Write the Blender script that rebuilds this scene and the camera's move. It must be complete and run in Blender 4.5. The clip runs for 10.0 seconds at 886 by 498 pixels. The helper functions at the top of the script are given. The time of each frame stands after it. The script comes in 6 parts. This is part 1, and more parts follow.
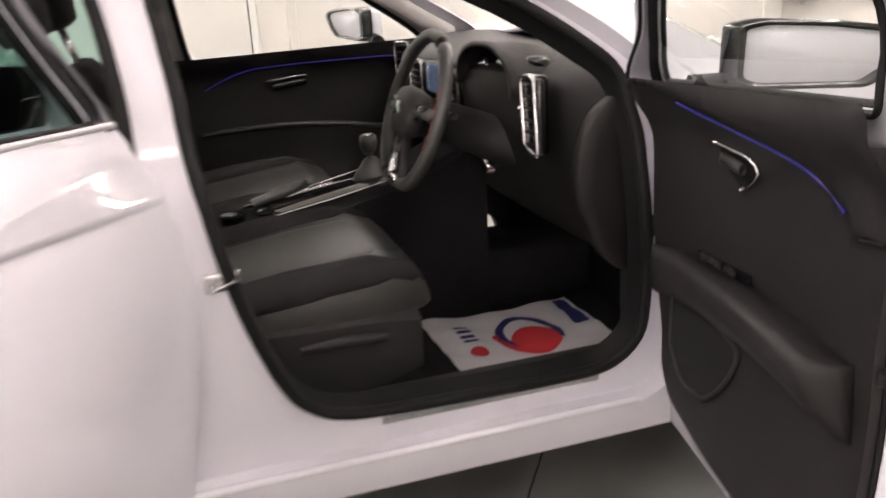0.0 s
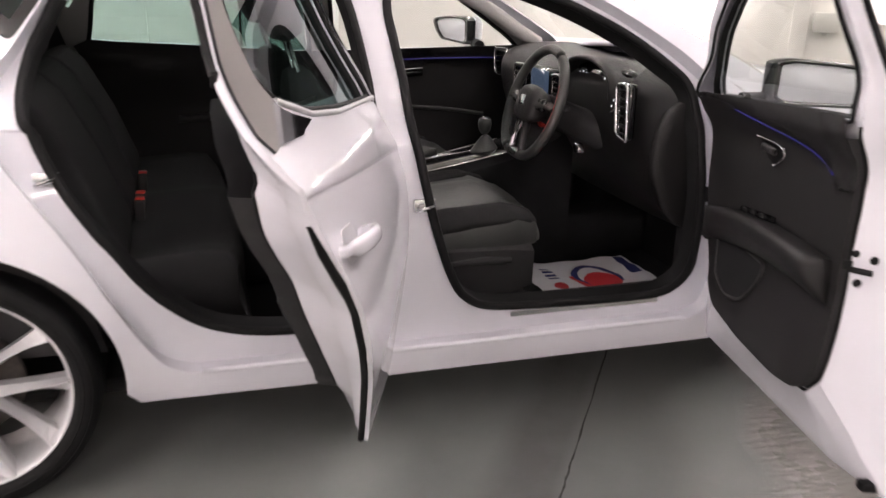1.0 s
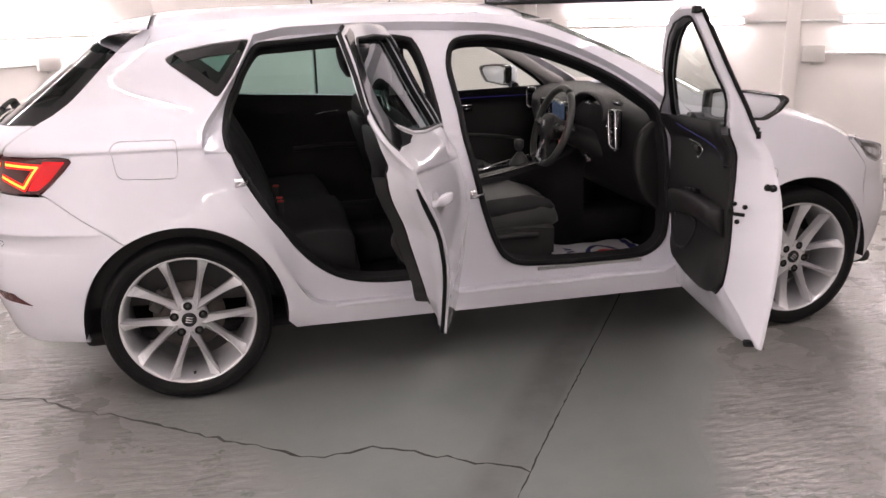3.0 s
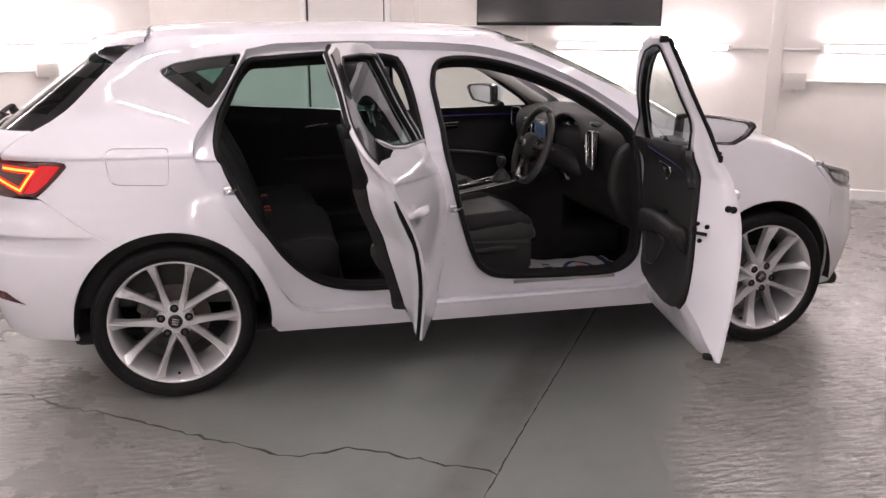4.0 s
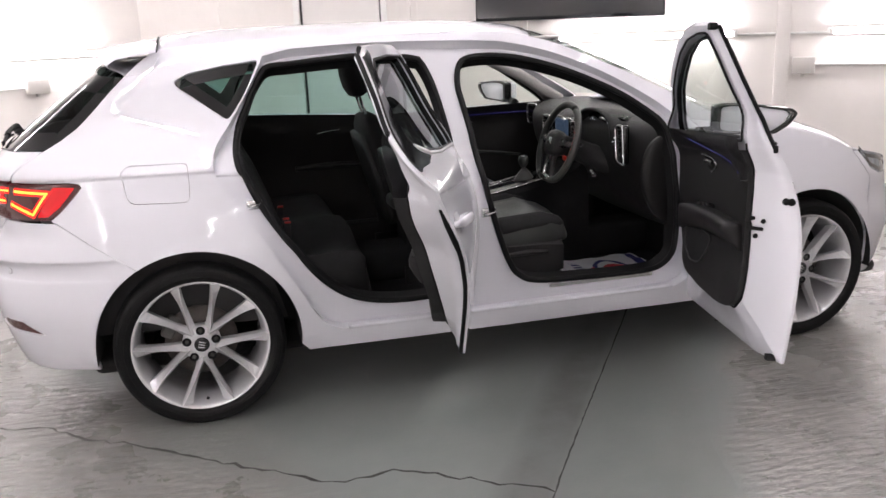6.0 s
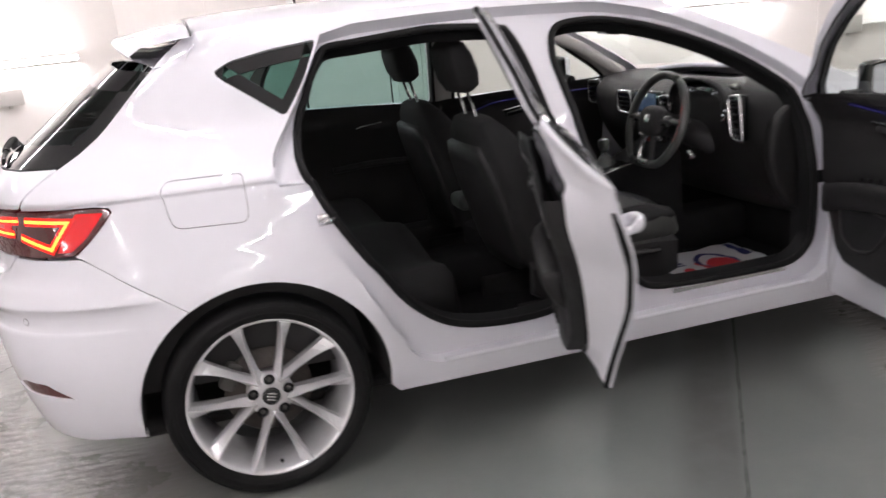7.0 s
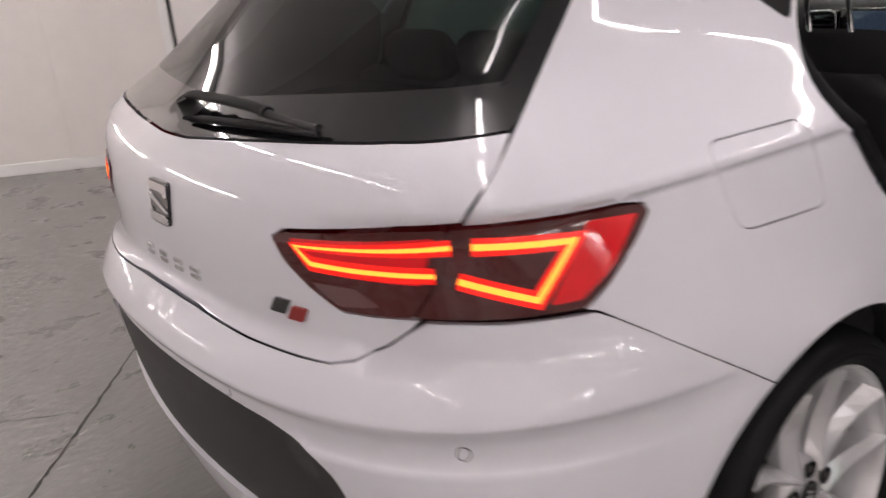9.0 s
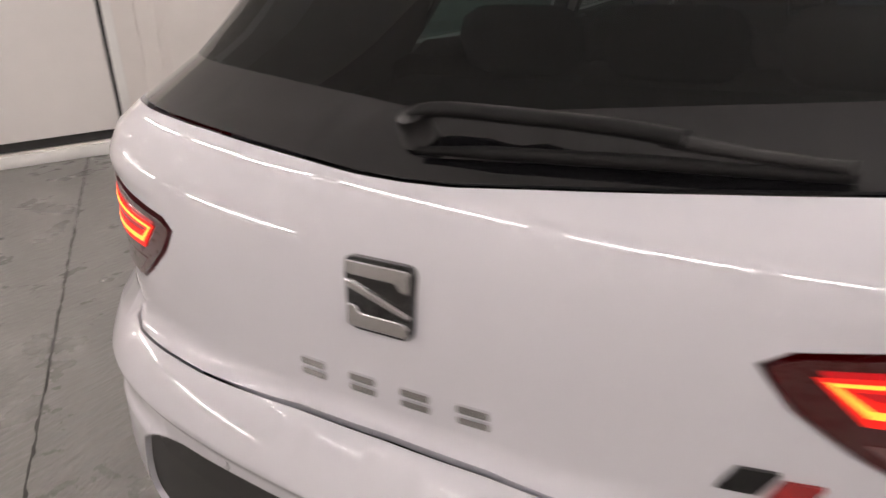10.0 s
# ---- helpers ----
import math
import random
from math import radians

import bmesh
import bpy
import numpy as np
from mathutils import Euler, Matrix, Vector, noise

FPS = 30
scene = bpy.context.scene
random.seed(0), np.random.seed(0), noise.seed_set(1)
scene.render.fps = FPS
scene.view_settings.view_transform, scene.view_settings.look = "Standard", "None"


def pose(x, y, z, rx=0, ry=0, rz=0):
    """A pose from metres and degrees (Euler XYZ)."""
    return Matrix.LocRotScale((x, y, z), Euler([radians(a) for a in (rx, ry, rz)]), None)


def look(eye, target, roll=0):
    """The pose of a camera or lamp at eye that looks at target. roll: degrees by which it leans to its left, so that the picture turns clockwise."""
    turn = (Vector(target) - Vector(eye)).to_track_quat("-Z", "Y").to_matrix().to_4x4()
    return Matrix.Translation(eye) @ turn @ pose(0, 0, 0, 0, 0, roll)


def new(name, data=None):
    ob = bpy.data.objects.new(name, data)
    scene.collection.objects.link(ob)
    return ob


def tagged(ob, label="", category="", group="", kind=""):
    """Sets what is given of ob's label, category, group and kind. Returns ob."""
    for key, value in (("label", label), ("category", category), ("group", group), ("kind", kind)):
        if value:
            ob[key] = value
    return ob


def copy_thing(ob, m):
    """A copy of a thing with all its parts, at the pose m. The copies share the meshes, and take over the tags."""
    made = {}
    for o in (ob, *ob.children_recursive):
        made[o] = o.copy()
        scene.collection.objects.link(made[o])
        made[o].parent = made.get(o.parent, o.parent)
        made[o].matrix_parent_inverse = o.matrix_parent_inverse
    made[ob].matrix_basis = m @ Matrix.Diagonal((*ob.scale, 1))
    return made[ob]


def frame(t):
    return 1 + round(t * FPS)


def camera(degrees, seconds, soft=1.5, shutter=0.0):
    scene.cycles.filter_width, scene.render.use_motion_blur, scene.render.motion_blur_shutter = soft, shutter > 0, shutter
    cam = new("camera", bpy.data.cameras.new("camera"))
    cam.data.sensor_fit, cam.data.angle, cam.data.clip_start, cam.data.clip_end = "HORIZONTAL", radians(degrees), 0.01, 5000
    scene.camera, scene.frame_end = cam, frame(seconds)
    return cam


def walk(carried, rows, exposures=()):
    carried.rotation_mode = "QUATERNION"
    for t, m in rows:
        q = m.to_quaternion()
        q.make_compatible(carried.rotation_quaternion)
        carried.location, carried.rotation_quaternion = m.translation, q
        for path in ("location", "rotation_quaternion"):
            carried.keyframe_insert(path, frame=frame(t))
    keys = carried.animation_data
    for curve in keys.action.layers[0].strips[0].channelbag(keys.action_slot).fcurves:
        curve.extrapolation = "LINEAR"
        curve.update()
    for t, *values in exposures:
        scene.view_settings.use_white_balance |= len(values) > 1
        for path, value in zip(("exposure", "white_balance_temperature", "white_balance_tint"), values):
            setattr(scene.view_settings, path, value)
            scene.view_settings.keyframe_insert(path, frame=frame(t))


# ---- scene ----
cam = camera(55.2, 10.0, shutter=0.5)
PATH = [
    (0, (1.093, -2.295, 1.215), (1.677, -0.487, 0.59), -3.0),
    (0.5, (0.788, -2.586, 1.262), (1.368, -0.783, 0.62), -1.3),
    (1, (0.551, -2.927, 1.323), (1.123, -1.119, 0.687), 1.2),
    (1.5, (0.424, -3.348, 1.378), (1.023, -1.552, 0.735), 1.8),
    (2, (0.25, -3.694, 1.425), (0.867, -1.906, 0.774), 1.1),
    (2.5, (0.181, -3.947, 1.464), (0.721, -2.125, 0.842), -1.3),
    (2.7, (0.194, -3.99, 1.45), (0.67, -2.137, 0.865), -2.2),
    (4, (0.236, -4.19, 1.475), (0.718, -2.32, 0.955), 0.2),
    (4.5, (0.234, -4.195, 1.476), (0.673, -2.307, 0.981), -0.4),
    (5, (0.229, -4.195, 1.474), (0.634, -2.298, 0.99), -0.8),
    (5.2, (0.222, -4.192, 1.472), (0.628, -2.296, 0.982), -0.8),
    (6.3, (0.066, -3.835, 1.467), (0.596, -1.98, 0.939), -2.7),
    (6.5, (0.042, -3.695, 1.434), (0.567, -1.836, 0.917), -3.2),
    (7, (-0.155, -3.291, 1.405), (0.406, -1.451, 0.859), -5.5),
    (7.5, (-0.461, -2.87, 1.385), (0.178, -1.071, 0.79), -6.8),
    (8, (-0.749, -2.431, 1.366), (0.052, -0.708, 0.74), -6.1),
    (8.5, (-0.989, -1.981, 1.339), (-0.113, -0.301, 0.698), -7.6),
    (9, (-1.254, -1.521, 1.308), (-0.136, -0.001, 0.646), -5.7),
    (9.4, (-1.374, -1.139, 1.295), (-0.076, 0.225, 0.621), -3.8),
    (9.5, (-1.391, -1.039, 1.298), (-0.057, 0.282, 0.608), -3.7),
    (9.8, (-1.384, -0.727, 1.3), (0.053, 0.467, 0.586), -3.8),
    (10, (-1.382, -0.538, 1.294), (0.119, 0.561, 0.56), -4.1),
]
# Seconds, stops, kelvin, tint of the white balance.
EXPOSURES = [(0.0, 0.90, 7000, 12), (0.5, 0.90, 6900, 12), (1.0, 0.68, 6750, 11), (1.5, 0.6, 6700, 12), (2.0, 0.52, 6700, 13), (2.5, 0.42, 6700, 13), (4.0, 0.12, 6650, 13), (4.5, 0.20, 6550, 10), (5.0, 0.26, 6450, 8),
             (6.5, 0.34, 6350, 7), (7.0, 0.34, 6350, 7), (7.5, 0.18, 6450, 8), (8.0, -0.16, 6450, 9), (8.5, -0.38, 6500, 9), (9.0, -0.34, 6600, 9), (9.5, -0.2, 6700, 9), (10.0, -0.16, 6850, 8)]
walk(cam, [(t, look(eye, target, roll)) for t, eye, target, roll in PATH], EXPOSURES)

# ---- world and light ----
from mathutils.geometry import delaunay_2d_cdt
world = bpy.data.worlds.new("world")
scene.world = world
world.use_nodes = True
world.node_tree.nodes["Background"].inputs[0].default_value = (0.9, 0.92, 1.0, 1)
world.node_tree.nodes["Background"].inputs[1].default_value = 0.05
scene.view_settings.exposure = 0.0
TUBE_POWER, WALL_TUBE_POWER = 75.0, 62.0


# ---- materials ----
def mat(name, color, rough=0.5, metal=0.0, coat=0.0, bump=0.0, bump_scale=80.0, vary=0.06, vary_scale=6.0, spec=0.5, emit=0.0, emit_color=None):
    """Principled material with two scales of tint variation and a fine relief."""
    m = bpy.data.materials.new(name)
    m.use_nodes = True
    nt = m.node_tree
    b = nt.nodes["Principled BSDF"]
    b.inputs["Roughness"].default_value = rough
    b.inputs["Metallic"].default_value = metal
    b.inputs["Coat Weight"].default_value = coat
    b.inputs["Coat Roughness"].default_value = 0.03
    b.inputs["Specular IOR Level"].default_value = spec
    b.inputs["Base Color"].default_value = (*color, 1)
    tc = nt.nodes.new("ShaderNodeTexCoord")
    if vary > 0:
        n1 = nt.nodes.new("ShaderNodeTexNoise")
        n1.inputs["Scale"].default_value = vary_scale
        n1.inputs["Detail"].default_value = 8
        n1.inputs["Roughness"].default_value = 0.65
        nt.links.new(tc.outputs["Object"], n1.inputs["Vector"])
        mr = nt.nodes.new("ShaderNodeMapRange")
        mr.inputs["From Min"].default_value, mr.inputs["From Max"].default_value = 0.3, 0.7
        mr.inputs["To Min"].default_value, mr.inputs["To Max"].default_value = 1 - vary, 1 + vary
        nt.links.new(n1.outputs["Fac"], mr.inputs["Value"])
        mx = nt.nodes.new("ShaderNodeVectorMath")
        mx.operation = "SCALE"
        mx.inputs[0].default_value = color
        nt.links.new(mr.outputs["Result"], mx.inputs["Scale"])
        nt.links.new(mx.outputs[0], b.inputs["Base Color"])
    if bump > 0:
        n2 = nt.nodes.new("ShaderNodeTexNoise")
        n2.inputs["Scale"].default_value = bump_scale
        n2.inputs["Detail"].default_value = 5
        nt.links.new(tc.outputs["Object"], n2.inputs["Vector"])
        bp = nt.nodes.new("ShaderNodeBump")
        bp.inputs["Strength"].default_value = bump
        bp.inputs["Distance"].default_value = 0.004
        nt.links.new(n2.outputs["Fac"], bp.inputs["Height"])
        nt.links.new(bp.outputs["Normal"], b.inputs["Normal"])
    if emit > 0:
        b.inputs["Emission Color"].default_value = (*(emit_color or color), 1)
        b.inputs["Emission Strength"].default_value = emit
    return m


def glass_mat(name, color, rough=0.0, mixed=0.0, tint=(0.02, 0.02, 0.02)):
    """Thin glazing: a clear tinted pane with mirror gloss that grows at a glance."""
    m = bpy.data.materials.new(name)
    m.use_nodes = True
    nt = m.node_tree
    nt.nodes.clear()
    out = nt.nodes.new("ShaderNodeOutputMaterial")
    tr = nt.nodes.new("ShaderNodeBsdfTransparent")
    tr.inputs[0].default_value = (*color, 1)
    gl = nt.nodes.new("ShaderNodeBsdfGlossy")
    gl.inputs["Roughness"].default_value = rough
    lw = nt.nodes.new("ShaderNodeLayerWeight")
    lw.inputs["Blend"].default_value = 0.5
    pw = nt.nodes.new("ShaderNodeMath")
    pw.operation = "POWER"
    pw.inputs[1].default_value = 5.0
    nt.links.new(lw.outputs["Facing"], pw.inputs[0])
    fr = nt.nodes.new("ShaderNodeMath")
    fr.operation = "MULTIPLY_ADD"
    fr.inputs[1].default_value, fr.inputs[2].default_value = 0.955, 0.045
    nt.links.new(pw.outputs[0], fr.inputs[0])
    mix = nt.nodes.new("ShaderNodeMixShader")
    nt.links.new(fr.outputs[0], mix.inputs[0])
    nt.links.new(tr.outputs[0], mix.inputs[1])
    nt.links.new(gl.outputs[0], mix.inputs[2])
    nt.links.new(mix.outputs[0], out.inputs["Surface"])
    return m


PAINT = mat("white_car_paint", (0.72, 0.72, 0.765), rough=0.4, coat=1.0, vary=0.008, vary_scale=3, spec=0.06)
BLACK_TRIM = mat("black_grained_plastic", (0.020, 0.0195, 0.020), rough=0.55, bump=0.35, bump_scale=450, vary=0.15, spec=0.3)
SOFT_TRIM = mat("charcoal_soft_touch", (0.0115, 0.0108, 0.0112), rough=0.5, bump=0.3, bump_scale=600, vary=0.14, spec=0.3)
RUBBER = mat("black_rubber_seal", (0.008, 0.008, 0.0083), rough=0.6, spec=0.14, vary=0.15, bump=0.1, bump_scale=200)
GLOSS_BLACK = mat("gloss_black", (0.008, 0.008, 0.009), rough=0.08, coat=0.6, vary=0.0)
CLOTH = mat("black_seat_cloth", (0.020, 0.0198, 0.0205), rough=0.85, bump=0.6, bump_scale=900, vary=0.2, spec=0.2)
LEATHER = mat("dark_grey_seat_leather", (0.036, 0.038, 0.036), rough=0.36, bump=0.25, bump_scale=350, vary=0.12)
CARPET = mat("black_carpet", (0.018, 0.018, 0.019), rough=1.0, bump=0.9, bump_scale=700, vary=0.25, spec=0.1)
HEADLINER = mat("pale_grey_headliner", (0.42, 0.41, 0.40), rough=0.95, bump=0.3, bump_scale=900, vary=0.04)
CHROME = mat("satin_chrome", (0.75, 0.75, 0.76), rough=0.16, metal=1.0, vary=0.03)
ALLOY = mat("machined_alloy", (0.76, 0.76, 0.77), rough=0.25, metal=0.5, vary=0.04, vary_scale=30)
ALLOY_DARK = mat("silver_painted_alloy", (0.55, 0.55, 0.56), rough=0.4, metal=0.5, vary=0.06)
TYRE = mat("tyre_rubber", (0.006, 0.006, 0.0063), rough=0.55, bump=0.25, bump_scale=160, vary=0.25, vary_scale=14, spec=0.16)
STEEL = mat("brake_steel", (0.045, 0.038, 0.034), rough=0.6, metal=0.4, vary=0.35, vary_scale=40)
CAST = mat("dark_cast_metal", (0.06, 0.058, 0.055), rough=0.7, metal=0.3, vary=0.3, vary_scale=25)
UNDERBODY = mat("black_underbody", (0.010, 0.010, 0.010), rough=0.9, vary=0.2)
RED_LENS = mat("red_lens", (0.25, 0.003, 0.005), rough=0.06, coat=0.5, vary=0.0, emit=0.42, emit_color=(1.0, 0.008, 0.016))
DARK_RED = mat("dark_red_lens", (0.03, 0.001, 0.0015), rough=0.06, coat=1.0, vary=0.0, emit=0.022, emit_color=(1.0, 0.01, 0.015))
CLEAR_LENS = mat("smoked_clear_lens", (0.13, 0.06, 0.06), rough=0.1, coat=1.0, vary=0.1)
LAMP_BAR = mat("lit_tail_light_bar", (1.0, 0.16, 0.03), rough=0.3, vary=0.0, emit=2.6, emit_color=(1.0, 0.29, 0.03))
LAMP_GLOW = mat("red_bar_glow", (0.7, 0.02, 0.01), rough=0.2, vary=0.0, emit=0.7, emit_color=(1.0, 0.012, 0.012))
GLASS = glass_mat("green_tinted_glass", (0.80, 0.86, 0.82))
TEAL_GLASS = glass_mat("teal_tinted_glass", (0.30, 0.46, 0.42))
DARK_GLASS = glass_mat("dark_privacy_glass", (0.055, 0.08, 0.075))
# Dark bluish base stands in for reflections of a dimmer room than this one.
MIRROR = mat("mirror_glass", (0.40, 0.46, 0.50), rough=0.01, metal=1.0, vary=0.0)
RED_PLASTIC = mat("red_plastic", (0.55, 0.03, 0.02), rough=0.4, vary=0.03)
BLUE_LIGHT = mat("blue_ambient_strip", (0.02, 0.018, 0.16), rough=0.4, vary=0.0, emit=0.03, emit_color=(0.10, 0.06, 1.0))
SCREEN = mat("lit_display", (0.02, 0.03, 0.05), rough=0.1, vary=0.3, vary_scale=60, emit=0.07, emit_color=(0.35, 0.5, 0.8))
PAPER = mat("white_paper", (0.72, 0.72, 0.74), rough=0.85, bump=0.3, bump_scale=30, vary=0.05)
NAVY = mat("navy_print", (0.02, 0.025, 0.14), rough=0.8, vary=0.05)
RED_PRINT = mat("red_print", (0.55, 0.03, 0.04), rough=0.8, vary=0.05)
TUBE = mat("lit_tube", (1.0, 0.98, 0.95), vary=0.0, emit=TUBE_POWER, emit_color=(1.0, 0.905, 0.93))
WALL_TUBE = mat("lit_wall_tube", (1.0, 0.98, 0.95), vary=0.0, emit=WALL_TUBE_POWER, emit_color=(1.0, 0.905, 0.93))
WHITE_ENAMEL = mat("white_enamel", (0.78, 0.78, 0.76), rough=0.35, vary=0.03)
GREY_BOX = mat("grey_plastic_box", (0.55, 0.53, 0.50), rough=0.5, vary=0.05)
WALL_PAINT = mat("white_wall_paint", (0.74, 0.71, 0.68), rough=0.55, bump=0.15, bump_scale=40, vary=0.05, vary_scale=1.6)
CEILING_PAINT = mat("white_ceiling", (0.62, 0.61, 0.60), rough=0.8, vary=0.03)
DOOR_PAINT = mat("white_gloss_door", (0.76, 0.74, 0.72), rough=0.35, vary=0.03, vary_scale=2)
GAP_SHADE = mat("gap_shade", (0.03, 0.03, 0.03), rough=0.9, vary=0.2)
SCREEN_OFF = mat("dark_tv_screen", (0.006, 0.007, 0.009), rough=0.12, coat=0.4, vary=0.1)


def concrete():
    """Grey-green painted concrete: faint patches, scuffs, and a combed trowel relief away from the smooth middle lane."""
    m = bpy.data.materials.new("worn_painted_concrete")
    m.use_nodes = True
    nt = m.node_tree
    b = nt.nodes["Principled BSDF"]
    tc = nt.nodes.new("ShaderNodeTexCoord")

    def noise_node(scale, detail, stretch=(1, 1, 1), turn=0.0, rough=0.6):
        mp = nt.nodes.new("ShaderNodeMapping")
        mp.inputs["Scale"].default_value = stretch
        mp.inputs["Rotation"].default_value = (0, 0, turn)
        n = nt.nodes.new("ShaderNodeTexNoise")
        n.inputs["Scale"].default_value, n.inputs["Detail"].default_value = scale, detail
        n.inputs["Roughness"].default_value = rough
        nt.links.new(tc.outputs["Object"], mp.inputs["Vector"])
        nt.links.new(mp.outputs[0], n.inputs["Vector"])
        return n.outputs["Fac"]

    def math_node(op, a, bb, c=None):
        n = nt.nodes.new("ShaderNodeMath")
        n.operation = op
        for k, v in enumerate((a, bb, c)):
            if v is None:
                continue
            if isinstance(v, (int, float)):
                n.inputs[k].default_value = v
            else:
                nt.links.new(v, n.inputs[k])
        return n.outputs[0]

    def spread(v, a, bb, lo, hi):
        n = nt.nodes.new("ShaderNodeMapRange")
        for k, w in enumerate((a, bb, lo, hi)):
            n.inputs[k + 1].default_value = w
        nt.links.new(v, n.inputs[0])
        return n.outputs[0]

    def blend(f, a, color):
        n = nt.nodes.new("ShaderNodeMixRGB")
        n.inputs[2].default_value = (*color, 1)
        nt.links.new(f, n.inputs[0])
        nt.links.new(a, n.inputs[1])
        return n.outputs[0]

    big, mid, fine = noise_node(0.7, 3), noise_node(4, 6), noise_node(70, 6)
    # Trowel combing: short level ridges, a hand long and two fingers apart, broken up by a coarser noise.
    combed = noise_node(34, 3, (0.34, 1.1, 1), radians(11), 0.55)
    coarse = noise_node(11, 3, (0.5, 1.4, 1), radians(11), 0.55)
    xyz = nt.nodes.new("ShaderNodeSeparateXYZ")
    nt.links.new(tc.outputs["Object"], xyz.inputs[0])
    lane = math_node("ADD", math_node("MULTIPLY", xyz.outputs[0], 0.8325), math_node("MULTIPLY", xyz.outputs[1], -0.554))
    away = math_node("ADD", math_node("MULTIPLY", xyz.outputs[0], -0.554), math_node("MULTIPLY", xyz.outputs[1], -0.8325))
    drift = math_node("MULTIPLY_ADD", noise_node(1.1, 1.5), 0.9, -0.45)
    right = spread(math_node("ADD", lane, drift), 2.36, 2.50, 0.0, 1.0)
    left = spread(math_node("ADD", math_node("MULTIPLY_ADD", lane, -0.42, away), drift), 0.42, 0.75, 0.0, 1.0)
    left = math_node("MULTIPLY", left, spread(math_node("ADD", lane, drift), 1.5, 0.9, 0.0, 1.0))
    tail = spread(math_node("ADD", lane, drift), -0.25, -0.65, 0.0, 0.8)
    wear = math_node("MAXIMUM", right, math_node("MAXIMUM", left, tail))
    ramp = nt.nodes.new("ShaderNodeValToRGB")
    ramp.color_ramp.elements[0].position, ramp.color_ramp.elements[1].position = 0.3, 0.72
    ramp.color_ramp.elements[0].color = (0.142, 0.158, 0.152, 1)
    ramp.color_ramp.elements[1].color = (0.182, 0.196, 0.188, 1)
    nt.links.new(mid, ramp.inputs[0])
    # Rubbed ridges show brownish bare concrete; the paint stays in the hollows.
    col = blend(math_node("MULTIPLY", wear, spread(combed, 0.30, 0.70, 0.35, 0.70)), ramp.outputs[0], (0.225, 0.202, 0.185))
    col = blend(spread(big, 0.40, 0.75, 0.0, 0.35), col, (0.20, 0.194, 0.184))
    col = blend(spread(noise_node(6, 6), 0.64, 0.82, 0.0, 0.22), col, (0.32, 0.300, 0.275))
    col = blend(spread(noise_node(38, 2), 0.77, 0.80, 0.0, 0.7), col, (0.06, 0.056, 0.052))
    # A darker band that follows the joint.
    joint_band = math_node("MULTIPLY", spread(math_node("ADD", lane, math_node("MULTIPLY", drift, 0.12)), 1.64, 1.72, 0.0, 1.0), spread(lane, 1.83, 1.86, 1.0, 0.0))
    col = blend(math_node("MULTIPLY", joint_band, spread(mid, 0.35, 0.6, 0.25, 0.65)), col, (0.085, 0.084, 0.080))
    nt.links.new(col, b.inputs["Base Color"])
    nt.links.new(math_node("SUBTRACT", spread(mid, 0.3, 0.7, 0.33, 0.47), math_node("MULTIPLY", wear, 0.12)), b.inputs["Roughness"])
    ridges = math_node("ADD", combed, math_node("MULTIPLY", coarse, 0.22))
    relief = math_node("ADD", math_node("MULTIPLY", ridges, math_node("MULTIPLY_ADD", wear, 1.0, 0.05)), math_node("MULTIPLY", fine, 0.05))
    bp = nt.nodes.new("ShaderNodeBump")
    bp.inputs["Strength"].default_value, bp.inputs["Distance"].default_value = 1.0, 0.006
    nt.links.new(relief, bp.inputs["Height"])
    nt.links.new(bp.outputs[0], b.inputs["Normal"])
    return m


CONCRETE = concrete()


# ---- mesh helpers ----
def part(name, bm, material, parent=None, label="", smooth=True, normals=None):
    """One mesh object from a bmesh or (verts, faces), under a thing or part."""
    me = bpy.data.meshes.new(name)
    if isinstance(bm, tuple):
        me.from_pydata([tuple(v) for v in bm[0]], [], bm[1])
    else:
        bm.to_mesh(me)
        bm.free()
    me.materials.append(material)
    if smooth:
        me.shade_smooth()
    if normals is not None:
        me.normals_split_custom_set_from_vertices([tuple(n) for n in normals])
    ob = new(name, me)
    if parent is not None:
        ob.parent = parent
    if label:
        ob["label"] = label
    return ob


def empty(name, x=0.0, y=0.0, z=0.0, rz=0.0):
    ob = new(name)
    ob.empty_display_size = 0.1
    ob.matrix_basis = pose(x, y, z, 0, 0, rz)
    return ob


def box_bm(x0, x1, y0, y1, z0, z1, bevel=0.0, seg=2, m=None):
    bm = bmesh.new()
    bmesh.ops.create_cube(bm, size=1)
    bmesh.ops.transform(bm, matrix=Matrix.Translation(((x0 + x1) / 2, (y0 + y1) / 2, (z0 + z1) / 2)) @ Matrix.Diagonal((x1 - x0, y1 - y0, z1 - z0, 1)), verts=bm.verts)
    if bevel > 0:
        bmesh.ops.bevel(bm, geom=bm.edges[:], offset=bevel, segments=seg, affect="EDGES", profile=0.5)
    if m is not None:
        bmesh.ops.transform(bm, matrix=m, verts=bm.verts)
    return bm


